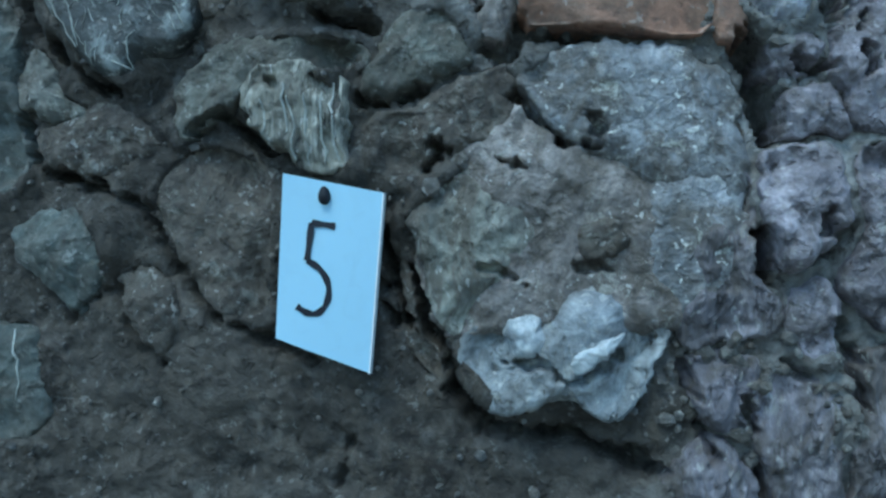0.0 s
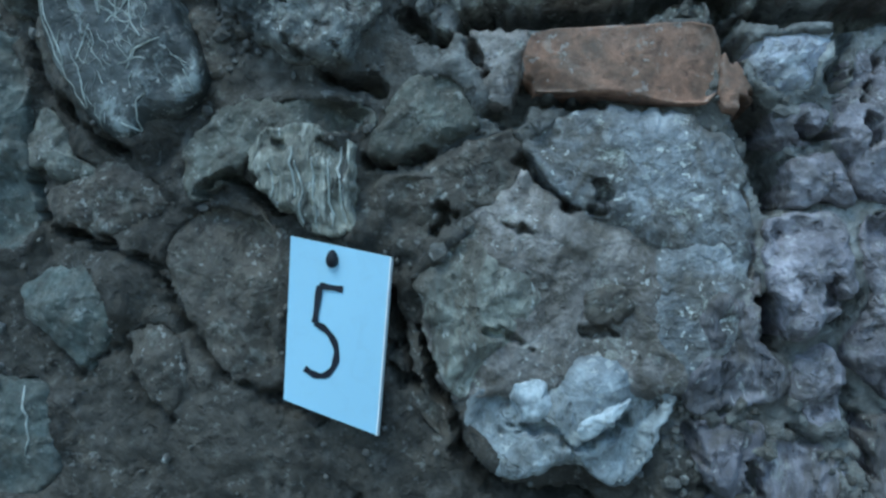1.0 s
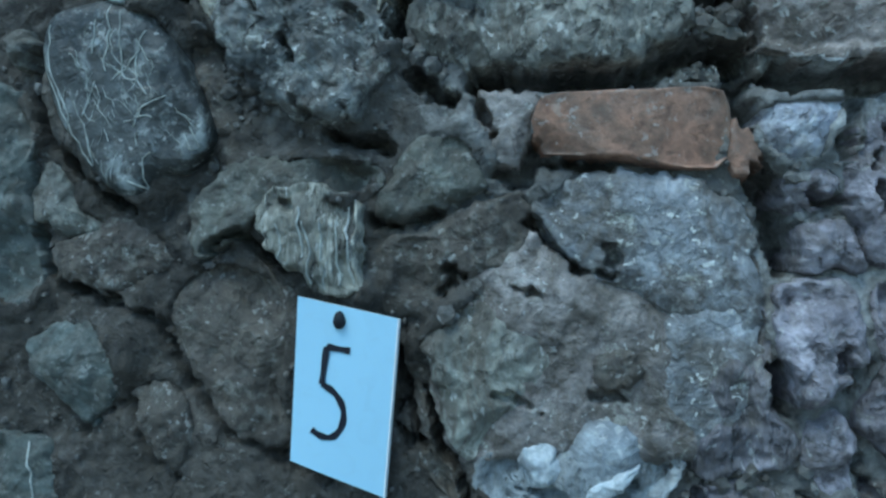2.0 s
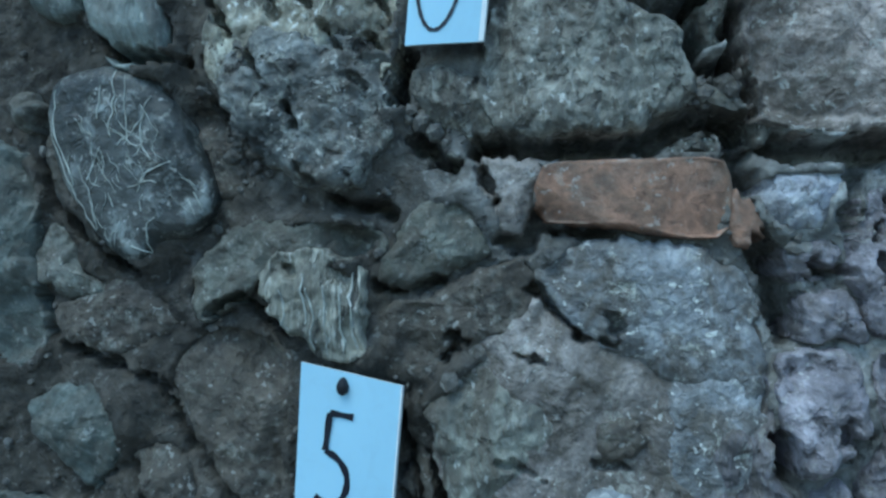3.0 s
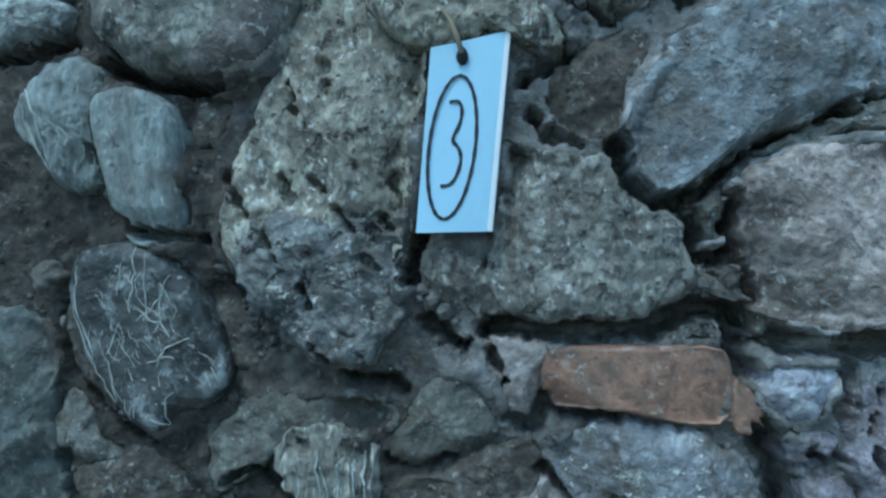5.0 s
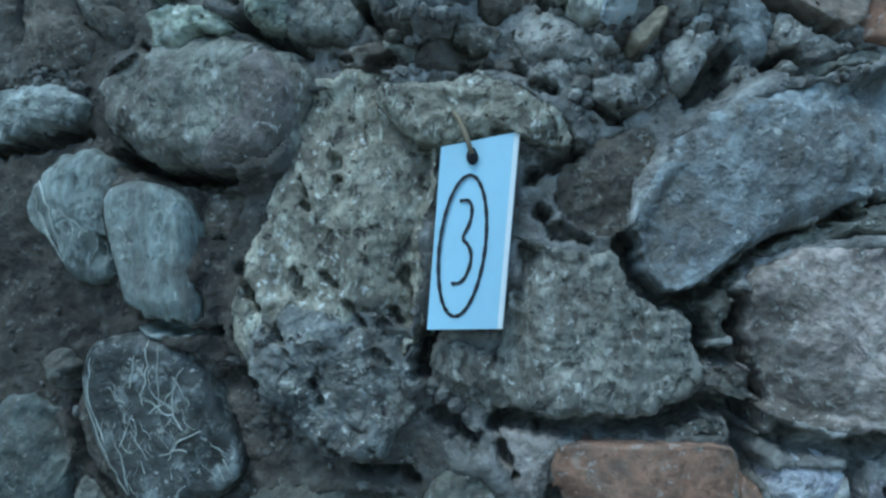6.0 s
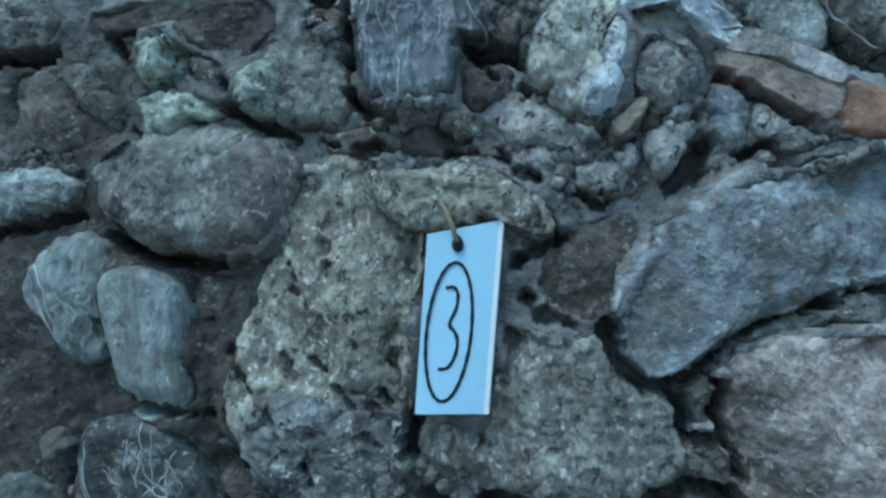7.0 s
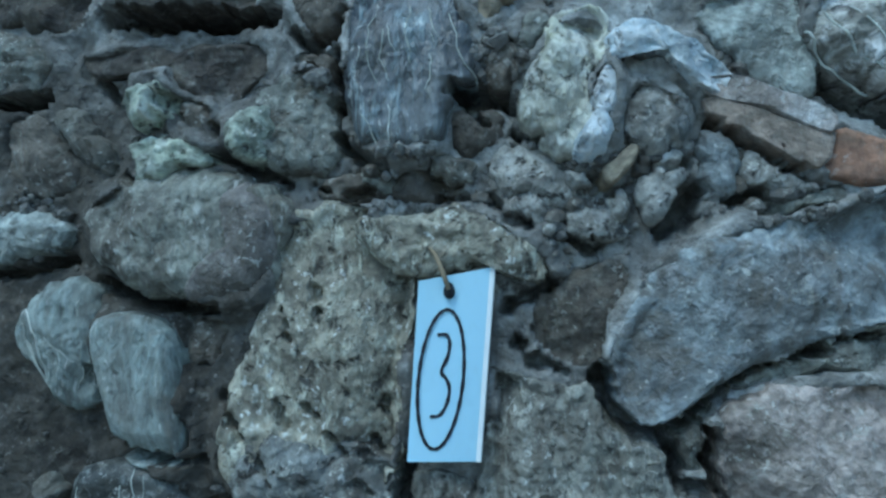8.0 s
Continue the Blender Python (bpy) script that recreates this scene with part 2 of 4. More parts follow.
CARD = plain("pale_blue_card", (0.46, 0.70, 0.86), 0.45, 0.12)
CARD_EDGE = plain("white_card_core", (0.78, 0.82, 0.84), 0.6, 0.1)
INK = plain("dark_marker_ink", (0.008, 0.01, 0.02), 0.4, 0.0)
IRON = plain("dark_iron", (0.016, 0.018, 0.024), 0.6, 0.4, 0.3)
TWINE = plain("tan_twine", (0.3, 0.24, 0.16), 0.9, 0.4)


# ---- wall ----
def lean(z):
    """How far the wall's face stands at height z (metres): it overhangs slightly."""
    return 0.028 - 0.038 * (z - 1.5)


def fbm(x, y, z, octaves=4):
    return noise.fractal(Vector((x, y, z)), 0.9, 2.1, octaves)


def part(name, verts, faces, material, parent=None, label="", smooth=True):
    me = bpy.data.meshes.new(name)
    me.from_pydata(verts, [], faces)
    me.materials.append(material)
    me.polygons.foreach_set("use_smooth", [smooth] * len(me.polygons))
    me.update()
    ob = new(name, me)
    if parent:
        ob.parent = parent
        ob.matrix_parent_inverse = parent.matrix_world.inverted()
    if label:
        ob["label"] = label
    return ob


CRACKS = []


def joint(half, depth, line):
    """An open joint or fissure: half its width, its depth and its line, in centimetres."""
    CRACKS.append((half, depth, line))


joint(0.61, 6, [(-4.8, 111.1), (-2.6, 108.6), (0.7, 107.6), (4.4, 107.7), (8.0, 106.4), (11.8, 105.2)])
joint(0.33, 4, [(-11.1, 120.1), (-9.8, 116.3)])
joint(0.38, 4, [(-8.1, 121.1), (-7.2, 116.8), (-5.3, 114.2), (-4.8, 111.1)])
joint(0.36, 3, [(-44.7, 134.7), (-43.0, 130.0), (-36.9, 128.3), (-32.5, 126.4), (-29.8, 121.3), (-26.1, 116.9), (-20.9, 114.9), (-16.8, 113.2)])
joint(0.33, 3, [(0.3, 135.5), (1.9, 133.5), (3.8, 131.8)])
joint(0.21, 2, [(4.2, 131.4), (6.9, 131.0)])
joint(0.94, 7, [(17.6, 138.9), (18.7, 135.9), (19.6, 133.6), (19.7, 132.1)])
joint(0.61, 6, [(19.0, 124.0), (19.5, 120.9)])
joint(0.24, 2.2, [(-0.4, 113.9), (2.5, 114.0), (4.7, 112.3), (8.5, 114.7)])
joint(0.33, 4, [(-27.3, 133.2), (-24.3, 134.7)])
joint(0.33, 4, [(-24.4, 134.2), (-22.9, 132.5), (-20.9, 131.3)])
joint(0.33, 4, [(-15.2, 142.5), (-11.5, 141.9)])
joint(0.24, 3, [(-12.8, 135.5), (-10.3, 134.8), (-7.4, 135.9)])
joint(0.30, 4, [(0.1, 140.4), (3.4, 139.9), (6.9, 139.7)])
joint(0.42, 4, [(21.4, 137.1), (23.8, 136.8)])
joint(0.33, 3, [(24.5, 117.9), (25.8, 114.0), (26.6, 111.0)])
joint(0.47, 4, [(-2.7, 139.3), (-0.4, 138.9), (0.5, 141.0)])
joint(0.80, 7, [(-4.3, 147.1), (2.6, 146.6), (9.3, 147.0), (11.5, 148.2), (15.4, 149.0), (16.6, 147.8)])
joint(0.85, 7, [(18.9, 146.3), (23.3, 145.8), (28.1, 146.4)])
joint(0.70, 6, [(15.4, 147.9), (16.6, 143.2)])
joint(0.70, 7, [(-10.4, 154.7), (-11.1, 151.2)])
joint(0.61, 5, [(-9.5, 147.6), (-7.6, 146.1), (-6.2, 145.3)])
joint(0.42, 4, [(-16.4, 142.6), (-11.5, 141.9)])
joint(0.33, 4, [(-37.5, 155.8), (-34.2, 155.0), (-29.3, 154.7)])
joint(0.38, 4, [(-43.7, 150.7), (-44.0, 146.6), (-42.6, 142.9)])
joint(0.33, 4, [(-41.4, 141.4), (-37.5, 137.8), (-34.2, 136.5)])
joint(0.28, 4, [(-42.1, 129.5), (-37.0, 129.1), (-35.3, 127.6)])
joint(0.47, 5, [(-11.5, 124.4), (-8.5, 116.4)])
joint(0.52, 5, [(24.1, 144.8), (23.7, 140.5)])
joint(0.80, 7, [(6.8, 162.3), (7.5, 159.2), (9.6, 157.3), (12.1, 157.9)])
joint(0.56, 7, [(11.8, 157.2), (12.9, 153.0), (15.2, 152.7), (15.6, 157.4)])
joint(0.31, 5, [(12.9, 158.0), (15.7, 160.6), (19.6, 162.8), (25.3, 164.9), (28.7, 165.6)])
joint(0.33, 4, [(-0.7, 164.9), (0.8, 163.4), (2.7, 162.9)])
joint(0.38, 5, [(-40.1, 162.7), (-38.0, 157.4), (-35.5, 155.0), (-29.4, 154.6)])
joint(0.38, 4, [(15.8, 152.7), (17.5, 149.0)])
joint(0.47, 6, [(-39.9, 171.0), (-34.6, 168.8), (-27.7, 168.2)])
joint(0.38, 4, [(-54.0, 171.7), (-47.8, 172.4), (-43.5, 173.3)])
joint(0.38, 5, [(-16.0, 183.5), (-14.4, 181.8), (-11.7, 180.8)])
joint(0.70, 7, [(-5.8, 187.3), (-3.8, 186.9), (-0.5, 186.3)])
joint(0.85, 8, [(25.8, 186.6), (27.8, 185.5), (32.1, 182.6)])
joint(0.33, 4, [(16.4, 183.3), (20.2, 180.7), (24.0, 178.3)])
joint(0.52, 5, [(-1.4, 168.1), (0.1, 169.0), (2.4, 170.3)])
joint(0.42, 4, [(-27.4, 182.6), (-24.8, 181.4), (-21.5, 180.1)])
joint(0.61, 6, [(12.5, 174.7), (13.9, 176.4), (15.4, 177.6)])
joint(0.56, 7, [(-54.2, 189.0), (-50.4, 189.0), (-46.3, 189.0)])
joint(0.33, 4, [(-40.5, 190.5), (-38.6, 188.6)])
joint(0.80, 6, [(-39.4, 196.6), (-33.4, 195.9), (-23.0, 195.7)])
joint(0.38, 4, [(-20.3, 193.6), (-18.1, 192.3), (-16.1, 193.3)])
joint(0.42, 5, [(17.5, 176.8), (20.2, 177.2)])
joint(0.33, 4, [(-37.5, 181.4), (-35.8, 180.2)])
joint(0.28, 4, [(-0.3, 183.5), (1.7, 182.9)])
joint(0.33, 4, [(-0.5, 165.3), (1.7, 163.0), (3.7, 162.5)])
joint(0.33, 4, [(4.0, 174.2), (6.9, 173.1)])
joint(0.42, 5, [(-16.0, 186.4), (-16.2, 191.2), (-15.7, 194.9)])
joint(0.24, 2, [(-7.2, 129.6), (-5.5, 131.3)])
joint(0.24, 2, [(5.2, 121.5), (8.7, 121.3)])
joint(0.21, 1.5, [(-1.1, 130.1), (0.7, 129.6)])
joint(0.21, 1.5, [(-2.2, 121.6), (1.1, 120.2)])
joint(0.52, 3, [(23.2, 125.7), (22.8, 124.3)])
joint(0.26, 2.5, [(21.8, 121.6), (23.6, 122.7), (24.9, 124.4)])
joint(0.26, 2, [(13.4, 114.1), (14.5, 111.4)])
joint(0.28, 2, [(17.9, 111.5), (18.9, 108.9)])
joint(0.24, 2, [(21.1, 114.3), (22.7, 113.4)])
joint(0.33, 2.5, [(15.0, 110.0), (15.5, 106.9)])
joint(0.28, 3, [(25.3, 117.9), (26.3, 114.4)])
joint(0.28, 1.5, [(-13.6, 106.9), (-14.8, 102.5)])
joint(0.24, 1.2, [(-42.1, 119.2), (-39.8, 116.5), (-36.4, 119.1)])
joint(0.24, 1.2, [(-35.2, 120.3), (-33.8, 115.1), (-31.0, 112.6)])
joint(0.28, 2, [(19.3, 106.2), (19.7, 103.5)])
joint(0.28, 2, [(-32.4, 188.1), (-31.6, 185.5)])
joint(0.33, 2.5, [(-28.5, 185.7), (-27.5, 184.2)])
joint(0.28, 2, [(-34.0, 190.0), (-32.5, 187.2)])
joint(0.28, 2, [(-18.8, 179.6), (-16.6, 178.5), (-13.4, 178.8)])
joint(0.24, 2, [(-7.1, 177.7), (-4.4, 178.0)])
joint(0.33, 2.5, [(-2.8, 178.0), (-1.0, 175.9), (0.8, 175.2)])
joint(0.28, 2, [(11.4, 179.8), (14.4, 180.3)])
joint(0.28, 3, [(18.6, 177.5), (20.0, 177.2)])
joint(0.28, 2, [(-4.3, 186.3), (-2.8, 184.4)])
joint(0.24, 2, [(6.1, 179.2), (7.8, 177.8)])
joint(0.33, 2, [(-27.6, 160.2), (-25.6, 156.7)])
joint(0.33, 2, [(-27.2, 151.0), (-25.5, 149.5)])
joint(0.28, 1.6, [(-22.1, 159.7), (-21.2, 158.0)])
joint(0.28, 1.6, [(-19.2, 159.6), (-18.1, 158.5)])
joint(0.28, 1.6, [(-17.1, 157.0), (-16.0, 155.4)])
joint(0.33, 2, [(-24.0, 154.6), (-22.3, 153.0)])
joint(0.28, 1.8, [(-20.3, 150.5), (-19.1, 148.9)])
joint(0.28, 1.6, [(-15.1, 153.0), (-13.9, 151.9)])
joint(0.24, 1.5, [(-19.2, 145.0), (-18.2, 144.0)])
joint(0.33, 2, [(-24.0, 156.1), (-23.4, 154.6)])
joint(0.24, 1.5, [(-14.0, 157.0), (-13.0, 155.5)])
joint(0.24, 1.5, [(-21.3, 167.8), (-20.8, 165.7)])
joint(0.24, 1.5, [(-18.7, 170.2), (-18.2, 168.1)])
joint(0.24, 1.5, [(-12.5, 160.4), (-11.8, 157.9)])
joint(0.28, 2.5, [(-4.2, 145.7), (-2.9, 142.4)])
joint(0.24, 2, [(6.5, 133.3), (7.0, 130.9)])
joint(0.28, 2.5, [(-6.7, 131.2), (-5.1, 131.1)])
joint(0.38, 3, [(25.7, 138.3), (26.0, 136.1)])
joint(0.24, 2, [(26.6, 142.2), (25.4, 139.2)])
joint(0.32, 1.2, [(-20.2, 137.1), (-19.5, 136.4)])
joint(0.5, 4, [(12.0, 174.5), (13.6, 176.6), (14.4, 177.8)])
joint(0.45, 4, [(14.4, 177.8), (14.6, 176.1), (14.3, 174.7)])


def joint_depth(X, Z, scale=1.0):
    """How deep the open joints cut at the places X, Z (arrays, centimetres)."""
    deep = np.zeros_like(X)
    wob = 0.3 * np.sin(X * 2.1 + 1.3 * np.sin(Z * 1.7)) * np.sin(Z * 2.3 + X) + 0.28 * np.sin(X * 0.9 + 2 * np.sin(Z * 0.8)) * np.sin(Z * 1.1) + 0.12 * np.sin(X * 5.3 + Z * 2) * np.sin(Z * 4.7)
    x_low, x_high, z_low, z_high = X.min() - 3, X.max() + 3, Z.min() - 3, Z.max() + 3
    for half, depth, line in CRACKS:
        for (x0, z0), (x1, z1) in zip(line, line[1:]):
            if max(x0, x1) < x_low or min(x0, x1) > x_high or max(z0, z1) < z_low or min(z0, z1) > z_high:
                continue
            l2 = (x1 - x0) ** 2 + (z1 - z0) ** 2
            u = np.clip(((X - x0) * (x1 - x0) + (Z - z0) * (z1 - z0)) / l2, 0, 1)
            d = np.hypot(X - x0 - u * (x1 - x0), Z - z0 - u * (z1 - z0)) + wob
            deep = np.maximum(deep, depth * np.clip(1.3 * (1 - (np.maximum(d, 0) / (1.15 * half * scale + 0.14)) ** 2), 0, 1))
    return deep


WALL = tagged(new("wall_rubble", bpy.data.meshes.new("wall_rubble")), "old rubble stone wall bedded in brown earth mortar", "wall", kind="structure")
FRONT = {}
SURFACE = {}
LOOK = {
    "slate": "dark slate stone netted with pale rootlets",
    "vein": "dark wet slate stone with pale veins",
    "porous": "pale porous tuff stone full of small pits",
    "knob": "dark lumpy tuff stone",
    "fossil": "shelly limestone with pale upright ribs",
    "quartz": "white quartz lump",
    "snout": "pale blue-grey weathered stone with a cracked face",
    "slabpale": "smooth pale greenish grey stone",
    "cream": "cream stone with a crumbling crust",
    "lichened": "pale stone mottled with lichen",
    "violet": "violet-grey pitted stone",
    "boulder": "large dull brown-grey boulder",
    "cap": "smooth pale blue-grey stone",
    "white": "stone with a bluish white crust",
    "clay": "broken orange clay brick",
    "clay2": "thin buff clay shard",
    "shard": "dusty upper face of a brown slab, painted pale as if lit",
    "green": "green-grey stone",
    "glint": "blue-grey stone with painted white glints",
}


def smooth_outline(corners, count, sharp=2):
    p = np.array(corners, float)
    for _ in range(sharp):
        q = np.roll(p, -1, 0)
        p = np.stack([0.8 * p + 0.2 * q, 0.2 * p + 0.8 * q], 1).reshape(-1, 2)
    seg = np.hypot(*(np.roll(p, -1, 0) - p).T)
    s = np.concatenate([[0], np.cumsum(seg)])
    u = np.linspace(0, s[-1], count, endpoint=False)
    closed = np.vstack([p, p[:1]])
    return np.stack([np.interp(u, s, closed[:, 0]), np.interp(u, s, closed[:, 1])], 1)


def stone(corners, kind, proud, dome, rough=0.6, smooth=0, tx=0.0, tz=0.0, name="stone", label=""):
    """A stone set in the wall: outline and height in centimetres; dome: how far its edges are rounded (0 to 1);
    rough: how broken its face is; tx, tz: how its face leans."""
    perimeter = sum(math.dist(p, q) for p, q in zip(corners, corners[1:] + corners[:1]))
    count = int(min(260, max(40, perimeter / 0.24)))
    o = smooth_outline(corners, count, 1 if smooth else 2)
    c = o.mean(0)
    span = np.hypot(*(o - c).T)
    seed = (c[0] * 0.37 + c[1] * 0.53) % 50
    rnd = random.Random(int(c[0] * 71 + c[1] * 13))
    o = c + (o - c) * np.array([1 + (0.12 if smooth else 0.75) / r * (fbm(x * 0.45, seed, z * 0.45, 5)) for (x, z), r in zip(o, span)])[:, None]
    rings = int(min(60, max(10, span.mean() / 0.2)))
    edge = min(dome * float(np.percentile(span, 30)), 1.0 + 2.6 * dome ** 2)

    planes = []
    for _ in range(5 if not smooth else 2):
        a = rnd.uniform(0, math.tau)
        planes.append((math.cos(a), math.sin(a), rnd.uniform(0.12, 0.5), rnd.uniform(0.15, 0.65)))
    amp = rough * (0.3 if smooth else 0.72)
    lip = 0.72 - 0.3 * dome
    verts, faces = [], []

    def front(x, z, d):
        e = min(1, d / edge)
        h = (proud + 0.7) * (lip + (1 - lip) * math.sqrt(max(0, 1 - (1 - e) ** 2))) + tx * (x - c[0]) * e + tz * (z - c[1]) * e
        for ca, sa, slope, reach in planes:
            far = (x - c[0]) * ca + (z - c[1]) * sa - reach * span.mean()
            if far > 0:
                h -= min(0.45 * proud, slope * far) * e
        n = 0.9 * fbm(x * 0.16, seed, z * 0.16, 3) + 0.4 * fbm(x * 0.55, seed + 9, z * 0.55, 5)
        v = noise.voronoi(Vector((x * 0.3 + 0.25 * noise.noise(Vector((x * 0.5, seed, z * 0.5))), seed, z * 0.3)))[0]
        n += 0.75 * min(0.5, v[1] - v[0])
        v = noise.voronoi(Vector((x * 0.85 + 0.3 * noise.noise(Vector((x, seed, z))), seed + 5, z * 0.7)))[0]
        n += (0.2 if kind == "porous" else 0.42) * min(0.5, v[1] - v[0]) * (0.6 + noise.noise(Vector((x * 0.2, seed + 1, z * 0.2))))
        q = Vector((x * 0.42, seed + 3, z * 0.3))
        n += 0.55 * (0.5 - abs(noise.noise(q))) + 0.4 * (0.4 - abs(noise.noise(q * 2.3))) + 0.2 * (0.4 - abs(noise.noise(q * 5.1)))
        n -= 0.3 * max(0, noise.noise(Vector((x * 1.1, seed, z * 1.1)))) + 0.16 * abs(noise.noise(Vector((x * 2.6, seed, z * 2.6))))
        return h + amp * n * (0.25 + 0.75 * e)

    for k in range(rings + 1):
        r = 1 - (1 - k / rings) ** 1.25 if k else 0.0
        for i in range(count if k else 1):
            x, z = c + (o[i] - c) * r
            h = front(x, z, (1 - r) * span[i]) - (0.5 if k == rings else 0.15)
            verts.append((x / 100, -h / 100 + lean(z / 100), z / 100))
    P = np.array(verts)
    cut = joint_depth(P[:, 0] * 100, P[:, 2] * 100, 0.8)
    for v, dd in enumerate(cut):
        if dd > 0:
            verts[v] = (verts[v][0], verts[v][1] + 0.01 * dd, verts[v][2])
    for back, shrink in ((2.5, 0.985), (7.5, 0.9), (9.0, 0.6)):
        for i in range(count):
            x, z = c + (o[i] - c) * shrink
            verts.append((x / 100, back / 100 + lean(z / 100), z / 100))
    for i in range(count):
        faces.append((0, 1 + i, 1 + (i + 1) % count))
    for k in range(rings + 2):
        a, b = 1 + k * count, 1 + (k + 1) * count
        for i in range(count):
            j = (i + 1) % count
            faces.append((a + i, b + i, b + j, a + j))
    last = 1 + (rings + 2) * count
    faces.append([last + i for i in range(count)])
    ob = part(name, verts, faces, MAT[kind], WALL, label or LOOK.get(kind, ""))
    FRONT[ob.name] = (front, c, o, span, proud)
    return ob


# ---- number tags ----
FIVE = [(-18.8, 129.1), (-10.2, 127.4), (-11.4, 112.7), (-19.5, 115.4)]
FIVE_STROKE = [(-14.3, 124.7), (-16.3, 125.0), (-16.3, 125.0), (-16.3, 125.0), (-16.7, 121.9), (-16.7, 121.9), (-16.7, 121.9), (-15.6, 121.3), (-14.8, 120.0), (-14.9, 118.5), (-15.7, 117.5), (-16.7, 117.5), (-17.6, 118.1)]
FIVE_HOLE = [(-15.2, 127.1)]
THREE = [(-8.8, 170.5), (-2.1, 171.6), (-3.7, 155.0), (-10.1, 154.9)]
THREE_STROKE = [(-7.2, 165.8), (-6.4, 165.9), (-6.1, 165.2), (-6.3, 163.9), (-7.1, 162.6), (-6.4, 162.0), (-6.2, 160.9), (-6.6, 159.6), (-7.2, 158.8), (-8.0, 158.8)]
THREE_RING = [(-6.4, 168.0), (-7.6, 156.0), (-8.9, 162.0), (-4.9, 162.6)]
THREE_HOLE = [(-6.1, 169.5)]
THREE_NAIL = [(-7.7, 173.3), (-7.2, 172.7), (-6.1, 169.7)]


def ribbon(line, width, closed=False):
    """Flat pen stroke along a line, as a strip of quads (x, z in centimetres)."""
    p = [Vector(q) for q in line]
    for _ in range(3):
        q = []
        for i in range(len(p) if closed else len(p) - 1):
            a, b = p[i], p[(i + 1) % len(p)]
            q += [a * 0.75 + b * 0.25, a * 0.25 + b * 0.75]
        p = q if closed else [p[0]] + q + [p[-1]]
    n = len(p)
    left, right = [], []
    for i in range(n):
        a = p[i - 1] if closed or i else p[i]
        b = p[(i + 1) % n] if closed or i < n - 1 else p[i]
        t = (b - a).normalized()
        w = width * (0.5 + 0.07 * math.sin(i * 0.7))
        s = Vector((-t.y, t.x)) * w
        left.append(p[i] + s)
        right.append(p[i] - s)
    faces = [(i, (i + 1) % n, n + (i + 1) % n, n + i) for i in range(n if closed else n - 1)]
    return left + right, faces


def at_depth(points, y):
    return [(x / 100, y + lean(z / 100), z / 100) for x, z in points]


def number_tag(corners, strokes, hole, y, label, bend=0.0, strip=0.0):
    root = new("number_tag")
    cx, cz = np.mean(corners, axis=0)
    root.location = (cx / 100, y + lean(cz / 100), cz / 100)
    bpy.context.view_layer.update()
    tagged(root, label, "tag", group="number tags on the wall")
    tl, tr, br, bl = [Vector(q) for q in corners]
    n, m, thick = 12, 18, 0.0028
    verts = []
    for depth in (0, thick):
        for j in range(m + 1):
            for i in range(n + 1):
                u, v = i / n, j / m
                q = (tl * (1 - u) + tr * u) * (1 - v) + (bl * (1 - u) + br * u) * v
                warp = bend * math.sin(v * 2.2) * (u - 0.4) + 0.0006 * math.sin(5 * u + 3 * v)
                verts.append((q.x / 100, y + lean(q.y / 100) + warp + depth, q.y / 100))
    a = (n + 1) * (m + 1)
    faces = []
    for j in range(m):
        for i in range(n):
            k = j * (n + 1) + i
            faces += [(k, k + n + 1, k + n + 2, k + 1), (a + k, a + k + 1, a + k + n + 2, a + k + n + 1)]
    card = part("card", verts, faces, CARD, root)
    rim = [i for i in range(n + 1)] + [j * (n + 1) + n for j in range(1, m + 1)] + [m * (n + 1) + i for i in range(n - 1, -1, -1)] + [j * (n + 1) for j in range(m - 1, 0, -1)]
    ev = [verts[q] for q in rim] + [verts[q + a] for q in rim]
    k = len(rim)
    part("edge", ev, [(q, (q + 1) % k, k + (q + 1) % k, k + q) for q in range(k)], CARD_EDGE, root, "white cut edge of the card", False)
    if strip:
        sv = []
        for j in range(m + 1):
            v = j / m
            q = tr * (1 - v) + br * v
            for i, (dx, dy) in enumerate(((-strip, -0.0006), (0.0, -0.0012), (0.05, 0.0045))):
                sv.append(((q.x + dx) / 100, y + lean(q.y / 100) + dy, q.y / 100))
        part("rim", sv, [(3 * j + i, 3 * j + 3 + i, 3 * j + 4 + i, 3 * j + 1 + i) for j in range(m) for i in range(2)], CARD_EDGE, card, "white folded edge of the card", False)
    for name, line, width, closed in strokes:
        pts, fs = ribbon(line, width, closed)
        part(name, at_depth(pts, y - 0.0012), fs, INK, card, "hand-drawn in dark marker", False)
    # a nail through the hole
    hx, hz = hole
    ring = [(hx + 0.5 * math.cos(q) * 1.0, hz + 0.62 * math.sin(q) + 0.25 * max(0, math.sin(q)) ** 3) for q in np.linspace(0, math.tau, 20, endpoint=False)]
    nv = at_depth(ring, y - 0.003) + at_depth([(hx + (px - hx) * 0.7, hz + (pz - hz) * 0.7) for px, pz in ring], y - 0.0055) + at_depth(ring, y + 0.012)
    nf = [(q, (q + 1) % 20, 20 + (q + 1) % 20, 20 + q) for q in range(20)] + [(q, 40 + q, 40 + (q + 1) % 20, (q + 1) % 20) for q in range(20)]
    nf.append(list(range(20, 40)))
    part("nail", nv, nf, IRON, root, "dark iron nail head")
    return root


